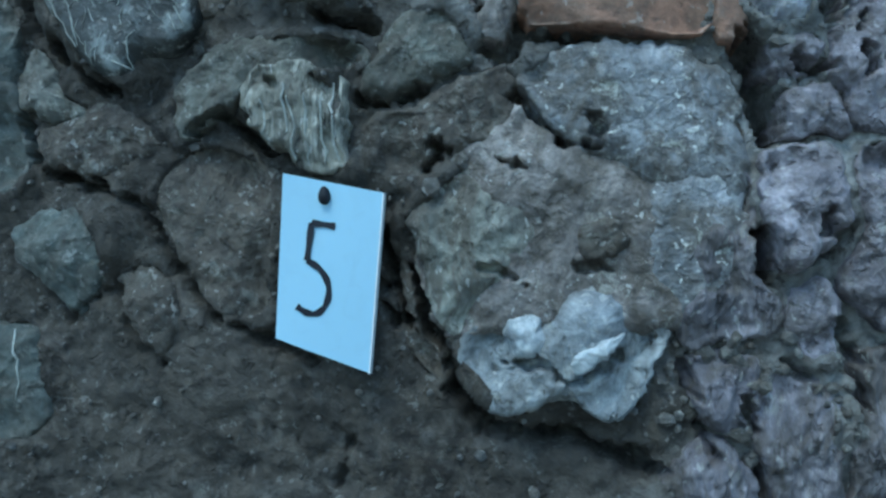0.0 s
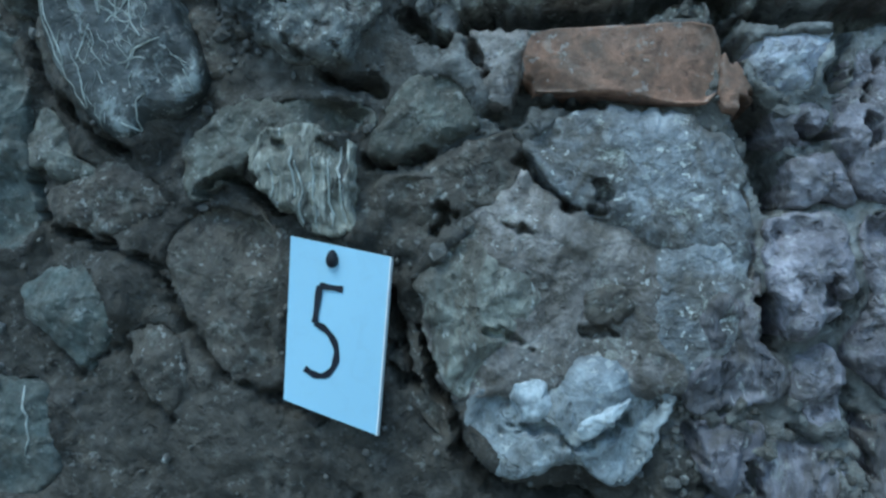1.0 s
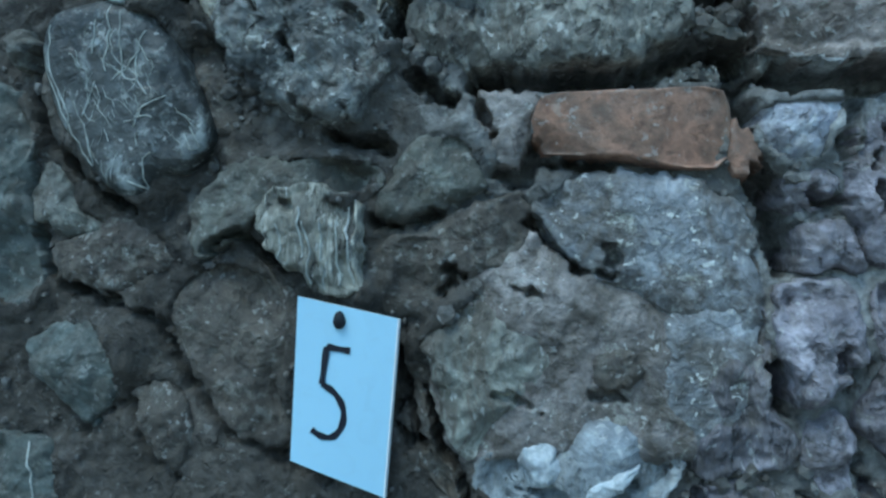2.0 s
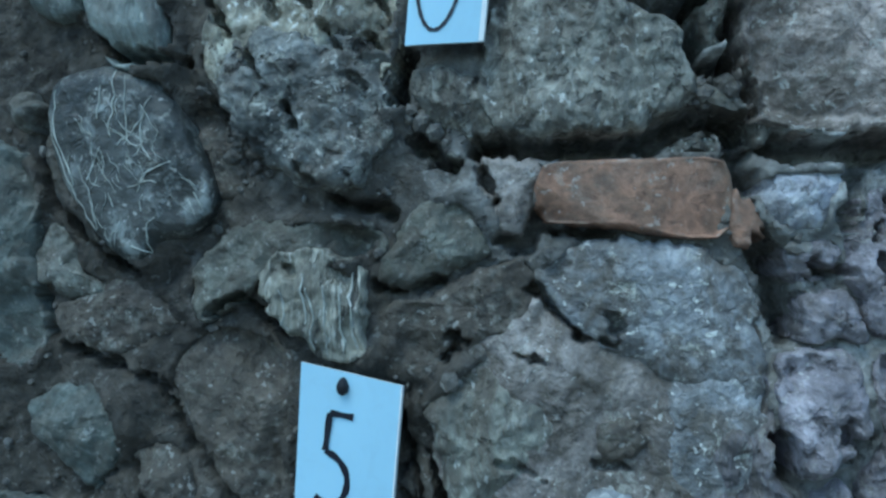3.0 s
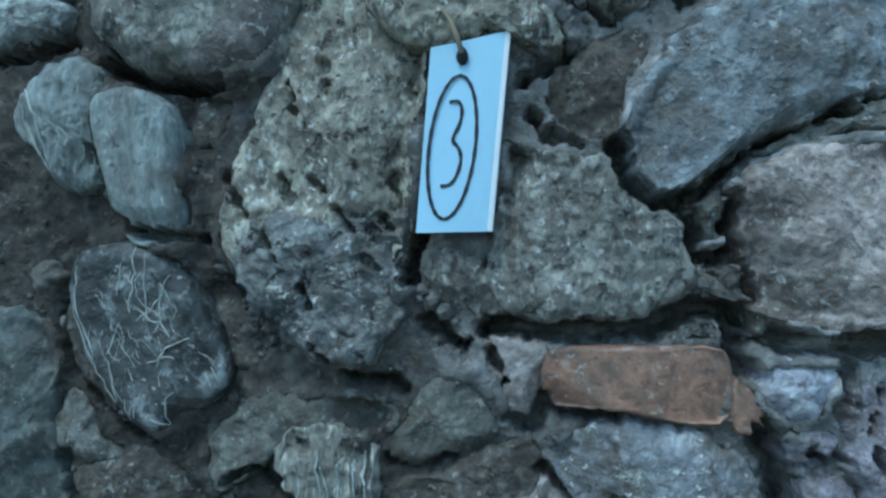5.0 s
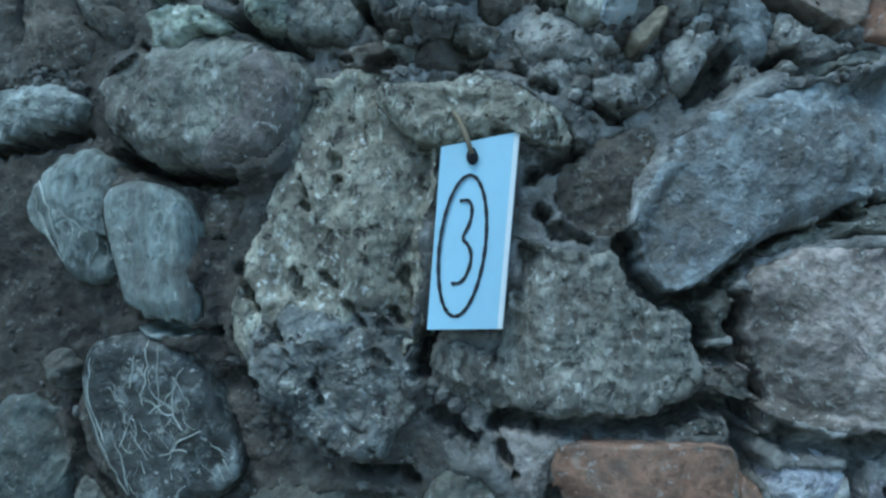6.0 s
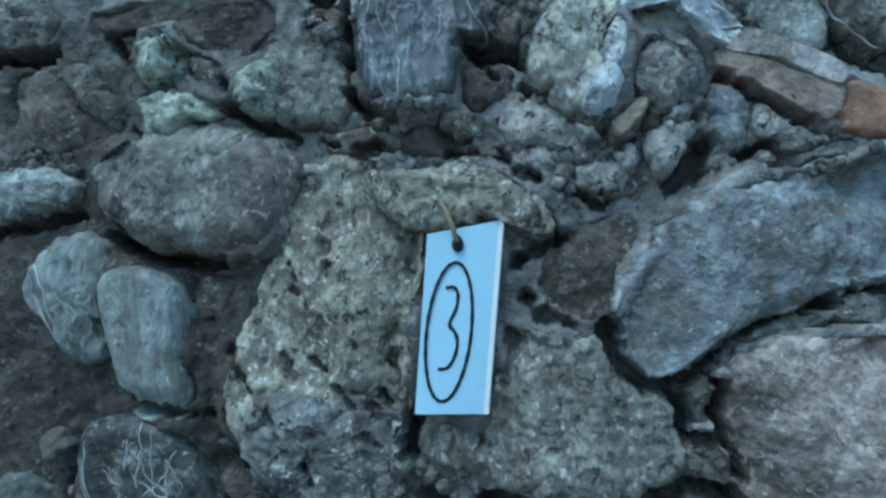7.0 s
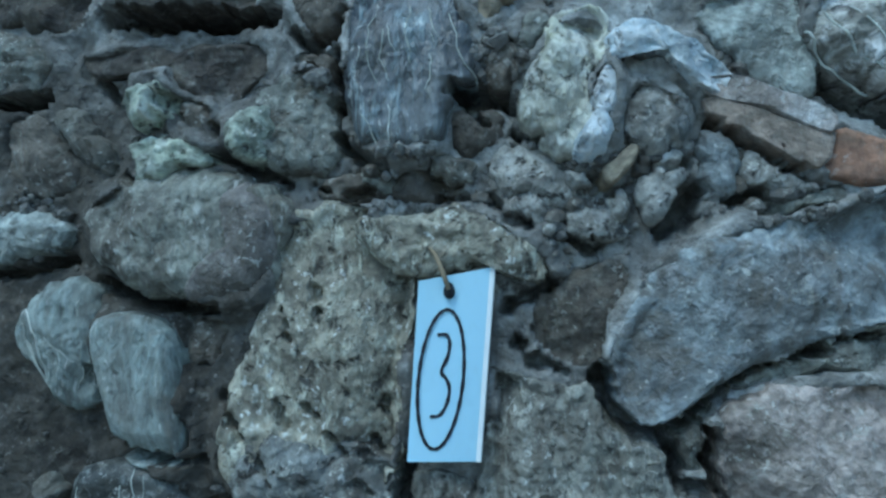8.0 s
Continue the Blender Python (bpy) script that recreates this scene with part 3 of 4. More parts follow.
def tube(points, radius):
    """A bent rod along points (metres)."""
    verts, faces = [], []
    p = [Vector(q) for q in points]
    for i, q in enumerate(p):
        t = (p[min(i + 1, len(p) - 1)] - p[max(i - 1, 0)]).normalized()
        a = t.cross(Vector((0, 1, 0.01))).normalized()
        b = t.cross(a)
        r = radius[i] if isinstance(radius, (list, tuple)) else radius
        verts += [q + r * (a * math.cos(w) + b * math.sin(w)) for w in np.linspace(0, math.tau, 7, endpoint=False)]
    for i in range(len(p) - 1):
        for k in range(7):
            j = (k + 1) % 7
            faces.append((7 * i + k, 7 * i + j, 7 * i + 7 + j, 7 * i + 7 + k))
    faces += [list(range(6, -1, -1)), [7 * len(p) - 7 + k for k in range(7)]]
    return verts, faces


TAG_Y = -0.04
number_tag(FIVE, [("digit", FIVE_STROKE, 0.52, False)], FIVE_HOLE[0], TAG_Y, "pale blue card with a hand-drawn 5 nailed to the wall", strip=0.15)
(ax, az), (bx, bz), (lx, lz), (rx_, rz_) = THREE_RING
ocx, ocz = (ax + bx) / 2, (az + bz) / 2
oval = [(ocx + (ax - bx) / 2 * math.sin(q) + (rx_ - lx) / 2 * math.cos(q), ocz + (az - bz) / 2 * math.sin(q) + (rz_ - lz) / 2 * math.cos(q)) for q in np.linspace(0, math.tau, 26, endpoint=False)]
tag3 = number_tag(THREE, [("digit", THREE_STROKE, 0.3, False), ("ring", oval, 0.3, True)], THREE_HOLE[0], TAG_Y, "pale blue card with a circled 3 hung from a nail", strip=0.42)
wire = [Vector((x / 100, TAG_Y - 0.006 + lean(z / 100), z / 100)) for x, z in THREE_NAIL]
part("hanger", *tube([wire[0] + Vector((0, 0.02, 0)), wire[0], wire[1], (wire[1] + wire[2]) / 2 + Vector((0.001, -0.002, 0)), wire[2]], [0.0012, 0.0014, 0.0018, 0.0024, 0.002]), TWINE, tag3, "bent tan twine at the card's top")

# ---- stones of the wall ----

def brick(corners):
    ob = stone(corners, "clay", 3.2, 0.12, rough=0.2, smooth=1, name="brick", label="orange fired clay brick")
    return ob


STONES = {}
STONES["oval"] = stone([(-41.0, 177.7), (-38.9, 179.8), (-35.8, 181.1), (-30.7, 181.7), (-25.7, 181.0), (-21.9, 179.3), (-20.4, 177.9), (-21.2, 174.7), (-22.0, 171.7), (-23.9, 169.4), (-27.9, 168.7), (-32.9, 169.0), (-36.9, 170.1), (-38.9, 171.5), (-40.4, 174.2)], "lightgrey", 4.5, 0.9, tx=-.08, tz=.06)
STONES["droop"] = stone([(-48.6, 166.6), (-47.2, 169.8), (-44.3, 171.6), (-41.1, 171.2), (-39.1, 168.3), (-39.3, 164.9), (-38.7, 161.2), (-40.7, 158.6), (-42.9, 158.8), (-45.3, 161.5), (-47.4, 163.6)], "slabpale", 3.6, 0.6)
STONES["slab"] = stone([(-39.6, 167.5), (-36.8, 168.4), (-34.0, 167.8), (-31.8, 166.1), (-31.1, 161.2), (-30.6, 156.6), (-30.9, 153.8), (-33.3, 153.4), (-36.0, 154.1), (-37.4, 156.5), (-38.5, 160.2), (-39.5, 163.8)], "slabpale", 4.8, 0.22, rough=.5, smooth=1)
STONES["chipA"] = stone([(-32.3, 160.2), (-30.4, 159.1), (-29.5, 157.0), (-30.4, 155.0), (-32.5, 155.0)], "grey", 2, 0.6)
STONES["chipB"] = stone([(-32.3, 167.7), (-29.2, 168.4), (-26.2, 167.5), (-27.0, 164.4), (-29.2, 162.3), (-32.3, 162.9)], "brown", 1.2, 0.6)
STONES["porous"] = stone([(-22.1, 176.4), (-19.4, 177.6), (-15.8, 177.9), (-11.7, 176.9), (-9.1, 174.8), (-9.4, 170.8), (-10.1, 162.4), (-10.6, 157.5), (-10.6, 155.2), (-12.0, 152.5), (-13.3, 150.1), (-17.9, 150.5), (-22.0, 150.4), (-26.3, 150.9), (-28.3, 153.9), (-27.9, 158.5), (-26.3, 162.6), (-24.7, 166.2), (-23.1, 169.7), (-22.3, 173.3)], "porous", 3.2, 0.35, rough=.7)
STONES["knob"] = stone([(-27.4, 155.5), (-24.4, 158.3), (-19.8, 157.2), (-14.9, 156.8), (-11.0, 154.1), (-10.7, 150.8), (-11.5, 147.5), (-13.4, 144.7), (-16.4, 143.2), (-19.9, 144.2), (-22.4, 146.1), (-24.9, 148.6), (-26.8, 152.0)], "knob", 3.7, 0.45, rough=1.2)
STONES["yellow"] = stone([(-15.3, 176.4), (-9.2, 176.7), (-4.7, 176.8), (-0.8, 175.9), (1.8, 173.8), (3.0, 171.2), (1.7, 170.1), (-0.9, 170.5), (-2.3, 171.7), (-5.8, 171.1), (-9.2, 170.7), (-12.7, 171.8)], "porous", 3.5, 0.5, rough=.9)
STONES["flatU"] = stone([(-0.5, 165.3), (0.3, 168.0), (2.4, 170.0), (5.9, 172.1), (9.3, 172.6), (11.0, 171.3), (8.9, 167.7), (7.4, 164.2), (6.6, 162.5), (3.7, 162.2), (1.2, 163.2)], "brown", 1.5, 0.5)
STONES["bigtilt"] = stone([(6.7, 163.0), (8.4, 166.8), (10.8, 170.7), (14.1, 173.5), (19.1, 174.8), (24.4, 175.1), (29.5, 177.2), (33.4, 177.7), (32.9, 166.9), (28.7, 166.1), (25.3, 165.2), (19.1, 163.0), (15.3, 161.1), (11.8, 158.2), (8.6, 157.4), (7.1, 160.0)], "blue", 4.3, 0.6, rough=.5)
STONES["bigblock"] = stone([(14.9, 157.8), (15.8, 159.2), (19.7, 161.2), (25.1, 161.8), (30.0, 161.7), (29.6, 146.3), (23.5, 146.7), (19.4, 146.9), (17.1, 148.8), (15.3, 152.8)], "warm", 5, 0.45)
STONES["overblock"] = stone([(17.1, 162.0), (20.2, 163.3), (24.6, 166.1), (27.5, 166.4), (30.9, 166.4), (30.8, 162.5), (26.2, 162.3), (20.2, 161.8), (17.1, 160.6)], "grey", 3, 0.5)
STONES["chink"] = stone([(12.0, 159.1), (14.0, 161.4), (15.8, 162.7), (16.2, 161.6), (15.2, 158.2), (15.1, 154.2), (13.5, 153.6), (12.5, 156.0), (11.8, 157.8)], "grey", 2.6, 0.6)
STONES["flatblock"] = stone([(-3.0, 163.6), (-0.7, 162.1), (2.6, 161.7), (6.3, 161.1), (7.4, 157.9), (11.2, 156.8), (12.1, 154.1), (13.0, 152.2), (12.5, 149.9), (10.7, 149.0), (7.1, 147.6), (2.6, 147.3), (-1.2, 147.3), (-3.1, 148.5), (-4.3, 150.9), (-3.9, 155.2), (-3.4, 159.5)], "block", 3.2, 0.4, rough=1)
STONES["undertag"] = stone([(-9.7, 153.2), (-7.5, 154.1), (-4.5, 153.1), (-3.5, 150.5), (-2.2, 147.5), (-3.6, 147.0), (-5.0, 147.9), (-7.0, 148.5), (-9.0, 149.5), (-10.2, 151.5)], "block", 2.4, 0.7, rough=1)
STONES["peb"] = stone([(-7.5, 146.3), (-6.4, 146.8), (-5.7, 145.9), (-6.3, 144.7), (-7.4, 145.1)], "grey", 2, 0.9)
STONES["wedge"] = stone([(12.9, 150.2), (13.8, 151.8), (16.2, 151.8), (18.0, 149.0), (19.0, 146.1), (17.7, 146.1), (16.2, 148.1), (14.7, 149.5)], "grey", 2, 0.6)
STONES["streak"] = stone([(-14.6, 196.2), (-12.6, 199.1), (-6.4, 198.6), (-5.3, 195.4), (-3.9, 191.3), (-2.8, 187.4), (-5.6, 187.1), (-6.2, 183.3), (-8.7, 182.0), (-11.3, 181.0), (-13.9, 183.1), (-15.2, 185.8), (-15.4, 190.5)], "vein", 4.5, 0.6)
STONES["lefttop"] = stone([(-27.2, 184.9), (-25.0, 187.2), (-22.8, 189.2), (-21.4, 190.7), (-17.8, 191.0), (-16.0, 186.7), (-15.3, 181.9), (-18.5, 180.4), (-21.8, 180.5), (-25.1, 181.9), (-27.0, 183.0)], "grey", 3, 0.7, rough=1)
STONES["spot"] = stone([(-26.7, 183.6), (-26.5, 185.6), (-24.5, 186.9), (-21.7, 186.2), (-21.9, 183.4), (-23.5, 181.4), (-25.9, 181.8)], "lichened", 4.3, 0.5, rough=1.2)
STONES["paleA"] = stone([(-37.4, 187.9), (-35.7, 189.9), (-32.7, 190.0), (-31.5, 187.7), (-32.2, 185.5), (-34.8, 184.8), (-36.6, 186.1)], "lichened", 4.3, 0.5, rough=1.2)
STONES["paleB"] = stone([(-36.7, 183.6), (-34.6, 184.9), (-30.6, 184.3), (-27.6, 183.0), (-27.9, 181.3), (-31.1, 181.1), (-32.9, 180.2), (-35.4, 180.3)], "lichened", 4.2, 0.5, rough=1.2)
STONES["longL"] = stone([(-45.2, 187.8), (-42.7, 188.3), (-40.3, 185.9), (-38.0, 182.5), (-38.8, 180.7), (-42.1, 183.1), (-44.5, 185.8)], "grey", 2.5, 0.7)
STONES["topbrown"] = stone([(-21.2, 196.6), (-20.5, 199.8), (-15.0, 199.9), (-15.5, 195.7), (-16.2, 193.8), (-17.8, 192.6), (-19.7, 193.7)], "brown", 3, 0.7)
STONES["topleft"] = stone([(-38.6, 197.8), (-36.8, 201.5), (-28.2, 201.9), (-22.5, 200.3), (-21.9, 197.3), (-24.8, 195.9), (-31.0, 196.1), (-35.7, 195.8), (-37.9, 196.5)], "dark", 3.5, 0.7)
STONES["paleV"] = stone([(-0.2, 186.2), (2.2, 190.3), (4.0, 194.2), (7.3, 194.4), (8.7, 191.9), (7.9, 188.5), (7.1, 185.1), (7.1, 181.4), (4.5, 180.1), (1.2, 182.4)], "cream", 4.4, 0.5, rough=.9)
STONES["ribbon"] = stone([(6.9, 188.3), (7.7, 191.2), (10.1, 192.5), (13.4, 191.5), (16.0, 189.4), (18.2, 187.4), (17.7, 185.5), (15.0, 185.9), (12.8, 188.4), (9.6, 189.6)], "white", 4.7, 0.5, rough=1)
STONES["crustA"] = stone([(4.4, 180.0), (7.0, 180.2), (8.5, 182.8), (8.9, 186.9), (8.1, 189.2), (6.5, 187.6), (5.9, 184.4), (4.9, 182.0)], "white", 5.2, 0.5, rough=.9)
STONES["clay"] = stone([(6.5, 179.3), (9.8, 182.2), (10.6, 181.6), (9.4, 179.4), (7.2, 177.7)], "clay2", 3.6, 0.4, smooth=1)
# slab's dusty upper face; the light on it is put into a paler colour
STONES["slabTop"] = stone([(15.3, 187.1), (17.8, 187.3), (21.7, 185.5), (26.1, 183.4), (26.0, 181.8), (24.2, 182.1), (19.9, 184.1), (15.9, 185.6)], "shard", 4.2, 0.15, rough=.5, smooth=1)
STONES["slabTR"] = stone([(15.4, 185.7), (19.9, 184.2), (24.2, 182.2), (26.0, 181.8), (25.4, 179.7), (24.2, 178.6), (21.1, 180.5), (15.8, 183.9)], "slabfront", 3.9, 0.12, smooth=1)
STONES["brickTR"] = stone([(25.9, 182.9), (29.7, 181.6), (31.9, 181.0), (32.5, 177.3), (28.3, 177.3), (24.4, 178.6), (25.4, 180.6)], "clay", 3.0, 0.3, smooth=1)
STONES["streakTR"] = stone([(23.4, 189.9), (24.7, 193.2), (27.4, 195.3), (33.8, 194.8), (33.3, 183.7), (29.6, 185.3), (26.7, 187.1), (25.0, 188.6)], "streak", 4.5, 0.6, rough=1)
STONES["dullTR"] = stone([(14.5, 194.1), (19.0, 196.8), (24.5, 196.3), (24.5, 190.9), (25.7, 188.3), (25.0, 185.3), (22.3, 185.4), (19.6, 187.3), (17.8, 189.7)], "pale", 2.4, 0.5)
STONES["rubA"] = stone([(14.8, 183.1), (16.9, 183.5), (18.8, 181.8), (18.7, 178.0), (17.3, 175.6), (15.6, 176.2), (14.9, 179.6)], "blue", 3.1, 0.7)
STONES["rubB"] = stone([(10.4, 178.9), (12.8, 182.0), (14.6, 181.1), (14.3, 178.2), (13.1, 175.8), (11.2, 174.8), (9.3, 176.4)], "rubble", 2.9, 0.7)
STONES["rubC"] = stone([(-1.3, 182.9), (3.4, 181.1), (6.5, 179.0), (5.5, 177.0), (1.6, 176.6), (-1.9, 178.1), (-2.7, 180.9)], "rubble", 2.7, 0.7)
STONES["rubD"] = stone([(3.3, 176.6), (6.2, 177.0), (9.1, 176.1), (9.8, 174.0), (7.3, 172.9), (4.4, 173.2)], "rubble", 2.5, 0.7)
STONES["rubE"] = stone([(-2.6, 192.8), (0.9, 192.1), (0.1, 189.1), (-1.0, 186.3), (-2.6, 187.4), (-3.2, 190.3)], "brown", 2.3, 0.7)
STONES["rubF"] = stone([(-5.6, 186.2), (-0.7, 185.7), (-1.3, 183.2), (-3.3, 181.5), (-5.9, 182.0), (-6.1, 184.2)], "dark", 2.5, 0.7)
STONES["rubG"] = stone([(-18.7, 179.8), (-14.4, 181.0), (-9.6, 180.8), (-6.5, 181.2), (-3.4, 179.0), (-8.1, 177.1), (-14.4, 177.6), (-18.2, 177.9)], "brown", 2.2, 0.7)
STONES["rubH"] = stone([(-3.8, 194.4), (-2.5, 197.4), (1.1, 196.6), (-0.5, 194.6), (-2.6, 193.0)], "clay2", 2.7, 0.7)
STONES["ra1"] = stone([(-1.2, 177.9), (1.6, 178.7), (3.3, 176.7), (2.1, 174.6), (-0.2, 175.4)], "rubble", 2.9, 0.7)
STONES["ra2"] = stone([(3.1, 180.1), (6.3, 180.1), (6.9, 178.5), (4.5, 177.5)], "rubble", 3.1, 0.7)
STONES["ra4"] = stone([(7.1, 177.5), (9.3, 178.1), (9.9, 176.2), (8.0, 174.9)], "rubble", 2.7, 0.7)
STONES["ra5"] = stone([(12.2, 184.4), (14.8, 184.6), (14.9, 182.1), (12.8, 181.8)], "blue", 3.1, 0.7)
STONES["ra6"] = stone([(18.9, 181.3), (22.3, 179.3), (24.5, 177.8), (21.8, 177.0), (18.7, 177.8)], "rubble", 3.1, 0.6)
STONES["ra7"] = stone([(19.6, 176.7), (22.7, 176.9), (26.6, 178.0), (27.4, 176.8), (22.7, 175.3), (19.1, 175.1)], "grey", 2.9, 0.7)
STONES["ra8"] = stone([(-0.3, 191.0), (1.0, 194.5), (3.7, 193.8), (3.0, 191.3), (1.1, 189.8)], "grey", 2.9, 0.7)
STONES["ra9"] = stone([(-21.8, 191.4), (-18.5, 192.2), (-16.0, 191.3), (-16.4, 188.9), (-19.6, 191.2)], "brown", 2.5, 0.7)
STONES["ra10"] = stone([(-14.3, 180.9), (-11.6, 180.5), (-10.1, 179.2), (-11.7, 178.1), (-14.3, 178.8)], "grey", 2.7, 0.7)
STONES["ra11"] = stone([(-8.7, 181.7), (-6.4, 182.1), (-3.3, 181.0), (-3.9, 179.2), (-7.5, 179.1)], "grey", 2.7, 0.7)
STONES["ra12"] = stone([(-33.2, 188.8), (-28.6, 188.3), (-27.5, 186.1), (-29.2, 184.0), (-32.0, 185.2)], "brown", 2.5, 0.7)
STONES["leftA"] = stone([(-55.1, 195.8), (-51.3, 196.4), (-47.0, 195.2), (-45.6, 192.9), (-46.8, 189.6), (-51.3, 189.7), (-55.1, 191.2)], "grey", 2.6, 0.7, rough=1)
STONES["leftB"] = stone([(-54.9, 177.8), (-51.1, 177.9), (-47.4, 178.5), (-43.8, 177.1), (-42.5, 174.9), (-45.0, 173.7), (-48.6, 173.3), (-51.1, 172.3), (-54.8, 173.0)], "pale", 2.6, 0.6)
STONES["leftC"] = stone([(-51.0, 187.4), (-46.6, 188.3), (-44.8, 185.1), (-42.3, 182.7), (-42.9, 179.4), (-47.8, 179.3), (-50.3, 181.4)], "brown", 2, 0.6)
STONES["leftD"] = stone([(-43.7, 193.0), (-39.4, 193.8), (-31.7, 193.9), (-23.7, 193.4), (-22.6, 191.1), (-24.3, 189.6), (-27.7, 187.6), (-31.7, 188.3), (-33.5, 190.9), (-38.2, 190.9), (-40.6, 190.5)], "dark", 1.8, 0.6)
STONES["leftE"] = stone([(-55.5, 203.5), (-47.9, 202.9), (-40.5, 202.3), (-39.9, 197.7), (-43.5, 195.1), (-47.8, 196.0), (-55.4, 197.7)], "dark", 2.2, 0.7)
STONES["slate"] = stone([(-42.8, 150.0), (-41.7, 153.5), (-39.2, 154.4), (-36.2, 154.6), (-31.7, 153.4), (-29.9, 150.6), (-28.6, 147.5), (-27.0, 144.0), (-27.0, 141.9), (-29.1, 139.6), (-31.7, 139.0), (-32.8, 137.0), (-34.9, 137.2), (-37.1, 138.8), (-39.2, 141.3), (-41.4, 144.7)], "slate", 4, 0.6, smooth=1)
STONES["leftstrip"] = stone([(-52.1, 148.0), (-48.6, 148.6), (-45.7, 147.5), (-43.9, 143.9), (-45.0, 139.8), (-44.8, 135.2), (-43.4, 129.8), (-45.1, 127.4), (-48.7, 126.8), (-52.2, 128.8)], "green", 2.5, 0.5)
STONES["sm1"] = stone([(-45.2, 135.7), (-44.6, 139.3), (-43.0, 141.5), (-41.3, 139.3), (-40.7, 136.5), (-37.9, 135.3), (-37.7, 134.2), (-42.4, 134.1)], "grey", 2.2, 0.6)
STONES["sm2"] = stone([(-47.2, 151.9), (-45.1, 153.1), (-43.4, 151.3), (-44.1, 149.0), (-46.5, 149.3)], "grey", 3, 0.9)
STONES["brownM"] = stone([(-30.3, 151.1), (-27.1, 151.8), (-24.7, 146.7), (-24.2, 144.3), (-26.9, 142.3), (-27.6, 144.3), (-29.0, 147.8)], "brown", 1.6, 0.6)
STONES["m6"] = stone([(-29.9, 133.9), (-29.0, 137.7), (-26.7, 139.8), (-22.4, 141.3), (-17.0, 141.3), (-12.2, 140.4), (-12.2, 138.1), (-14.6, 137.3), (-19.0, 136.9), (-22.4, 136.6), (-24.0, 134.3), (-26.3, 132.9), (-28.9, 131.3)], "green2", 2.6, 0.6)
STONES["fossil"] = stone([(-22.4, 137.8), (-19.5, 138.5), (-16.0, 138.4), (-13.9, 137.2), (-13.8, 134.0), (-13.5, 129.9), (-14.1, 128.9), (-17.9, 129.3), (-18.4, 131.2), (-19.9, 131.2), (-21.7, 132.6), (-23.1, 135.2)], "fossil", 3.9, 0.2, rough=.7)
STONES["m8"] = stone([(-12.8, 136.6), (-11.3, 140.0), (-7.7, 142.8), (-5.1, 143.3), (-4.1, 141.5), (-3.3, 138.3), (-4.2, 137.3), (-6.5, 136.9), (-8.4, 135.4), (-10.4, 135.0), (-12.3, 135.3)], "green2", 3, 0.6)
STONES["m10"] = stone([(-4.8, 146.2), (-1.9, 146.4), (2.0, 146.1), (0.5, 142.9), (0.1, 140.6), (-0.5, 139.1), (-2.4, 139.1), (-3.3, 141.8), (-4.7, 143.9)], "boulder", 2.2, 0.6)
STONES["m11"] = stone([(17.0, 143.4), (18.3, 144.9), (21.5, 145.1), (24.0, 144.6), (23.2, 142.1), (22.1, 139.9), (20.0, 139.4), (17.9, 140.4), (17.0, 142.1)], "blue2", 3.8, 0.7)
STONES["m12"] = stone([(18.6, 137.8), (19.9, 139.1), (22.7, 139.6), (23.6, 138.1), (21.9, 136.2), (20.3, 135.6), (19.1, 136.1)], "violet", 2.6, 0.7)
STONES["m13"] = stone([(23.6, 142.1), (25.2, 143.3), (29.4, 144.9), (29.5, 130.7), (25.6, 132.1), (24.1, 135.7), (23.3, 139.1)], "violet", 3.6, 0.6, rough=1)
STONES["brickend"] = stone([(15.4, 143.8), (17.0, 142.2), (17.9, 140.3), (17.7, 138.2), (15.1, 138.8)], "clay", 2.9, 0.2, rough=.3, smooth=1)
STONES["pebB"] = stone([(10.0, 146.3), (11.6, 147.6), (14.5, 147.6), (14.8, 146.1), (11.1, 145.9)], "grey", 1.6, 0.7)
STONES["main_top"] = stone([(0.4, 135.2), (-0.1, 137.7), (3.5, 139.2), (7.5, 139.7), (12.2, 138.8), (16.3, 136.8), (17.9, 133.3), (18.2, 129.5), (17.6, 125.2), (14.8, 124.8), (11.4, 127.8), (8.0, 129.8), (4.6, 130.9), (2.0, 133.0)], "glint", 3.1, 0.7, rough=.45)
STONES["main"] = stone([(-8.7, 125.2), (-7.3, 128.0), (-4.8, 130.4), (-1.2, 133.1), (1.5, 135.9), (5.8, 137.9), (11.8, 137.9), (16.3, 136.3), (17.8, 132.9), (18.2, 129.0), (18.1, 124.8), (17.9, 121.4), (15.3, 117.9), (12.8, 116.1), (8.6, 116.4), (2.0, 115.8), (-2.0, 115.7), (-4.7, 115.2), (-6.7, 117.5), (-7.6, 121.1)], "boulder", 3.0, 0.42, rough=.6)
STONES["knob2"] = stone([(5.1, 124.8), (6.8, 126.1), (8.9, 125.7), (9.5, 123.7), (8.1, 121.7), (6.0, 121.5), (4.7, 123.0)], "brown", 3.7, 0.5)
STONES["whiteL"] = stone([(-4.6, 114.5), (-3.4, 116.7), (-0.7, 117.8), (2.5, 118.3), (6.0, 118.8), (9.4, 118.2), (11.6, 117.6), (12.1, 116.1), (11.1, 113.4), (10.0, 110.7), (8.8, 109.3), (6.8, 109.5), (4.7, 110.9), (2.5, 110.1), (-0.6, 109.2), (-2.4, 110.5), (-3.8, 112.0)], "snout", 4.0, 0.5, rough=.8)
STONES["whiteT"] = stone([(2.6, 117.2), (3.6, 119.4), (6.0, 120.2), (8.9, 119.3), (9.6, 116.9), (7.9, 114.7), (4.7, 112.9), (2.9, 114.3)], "cap", 4.3, 0.8, rough=.6)
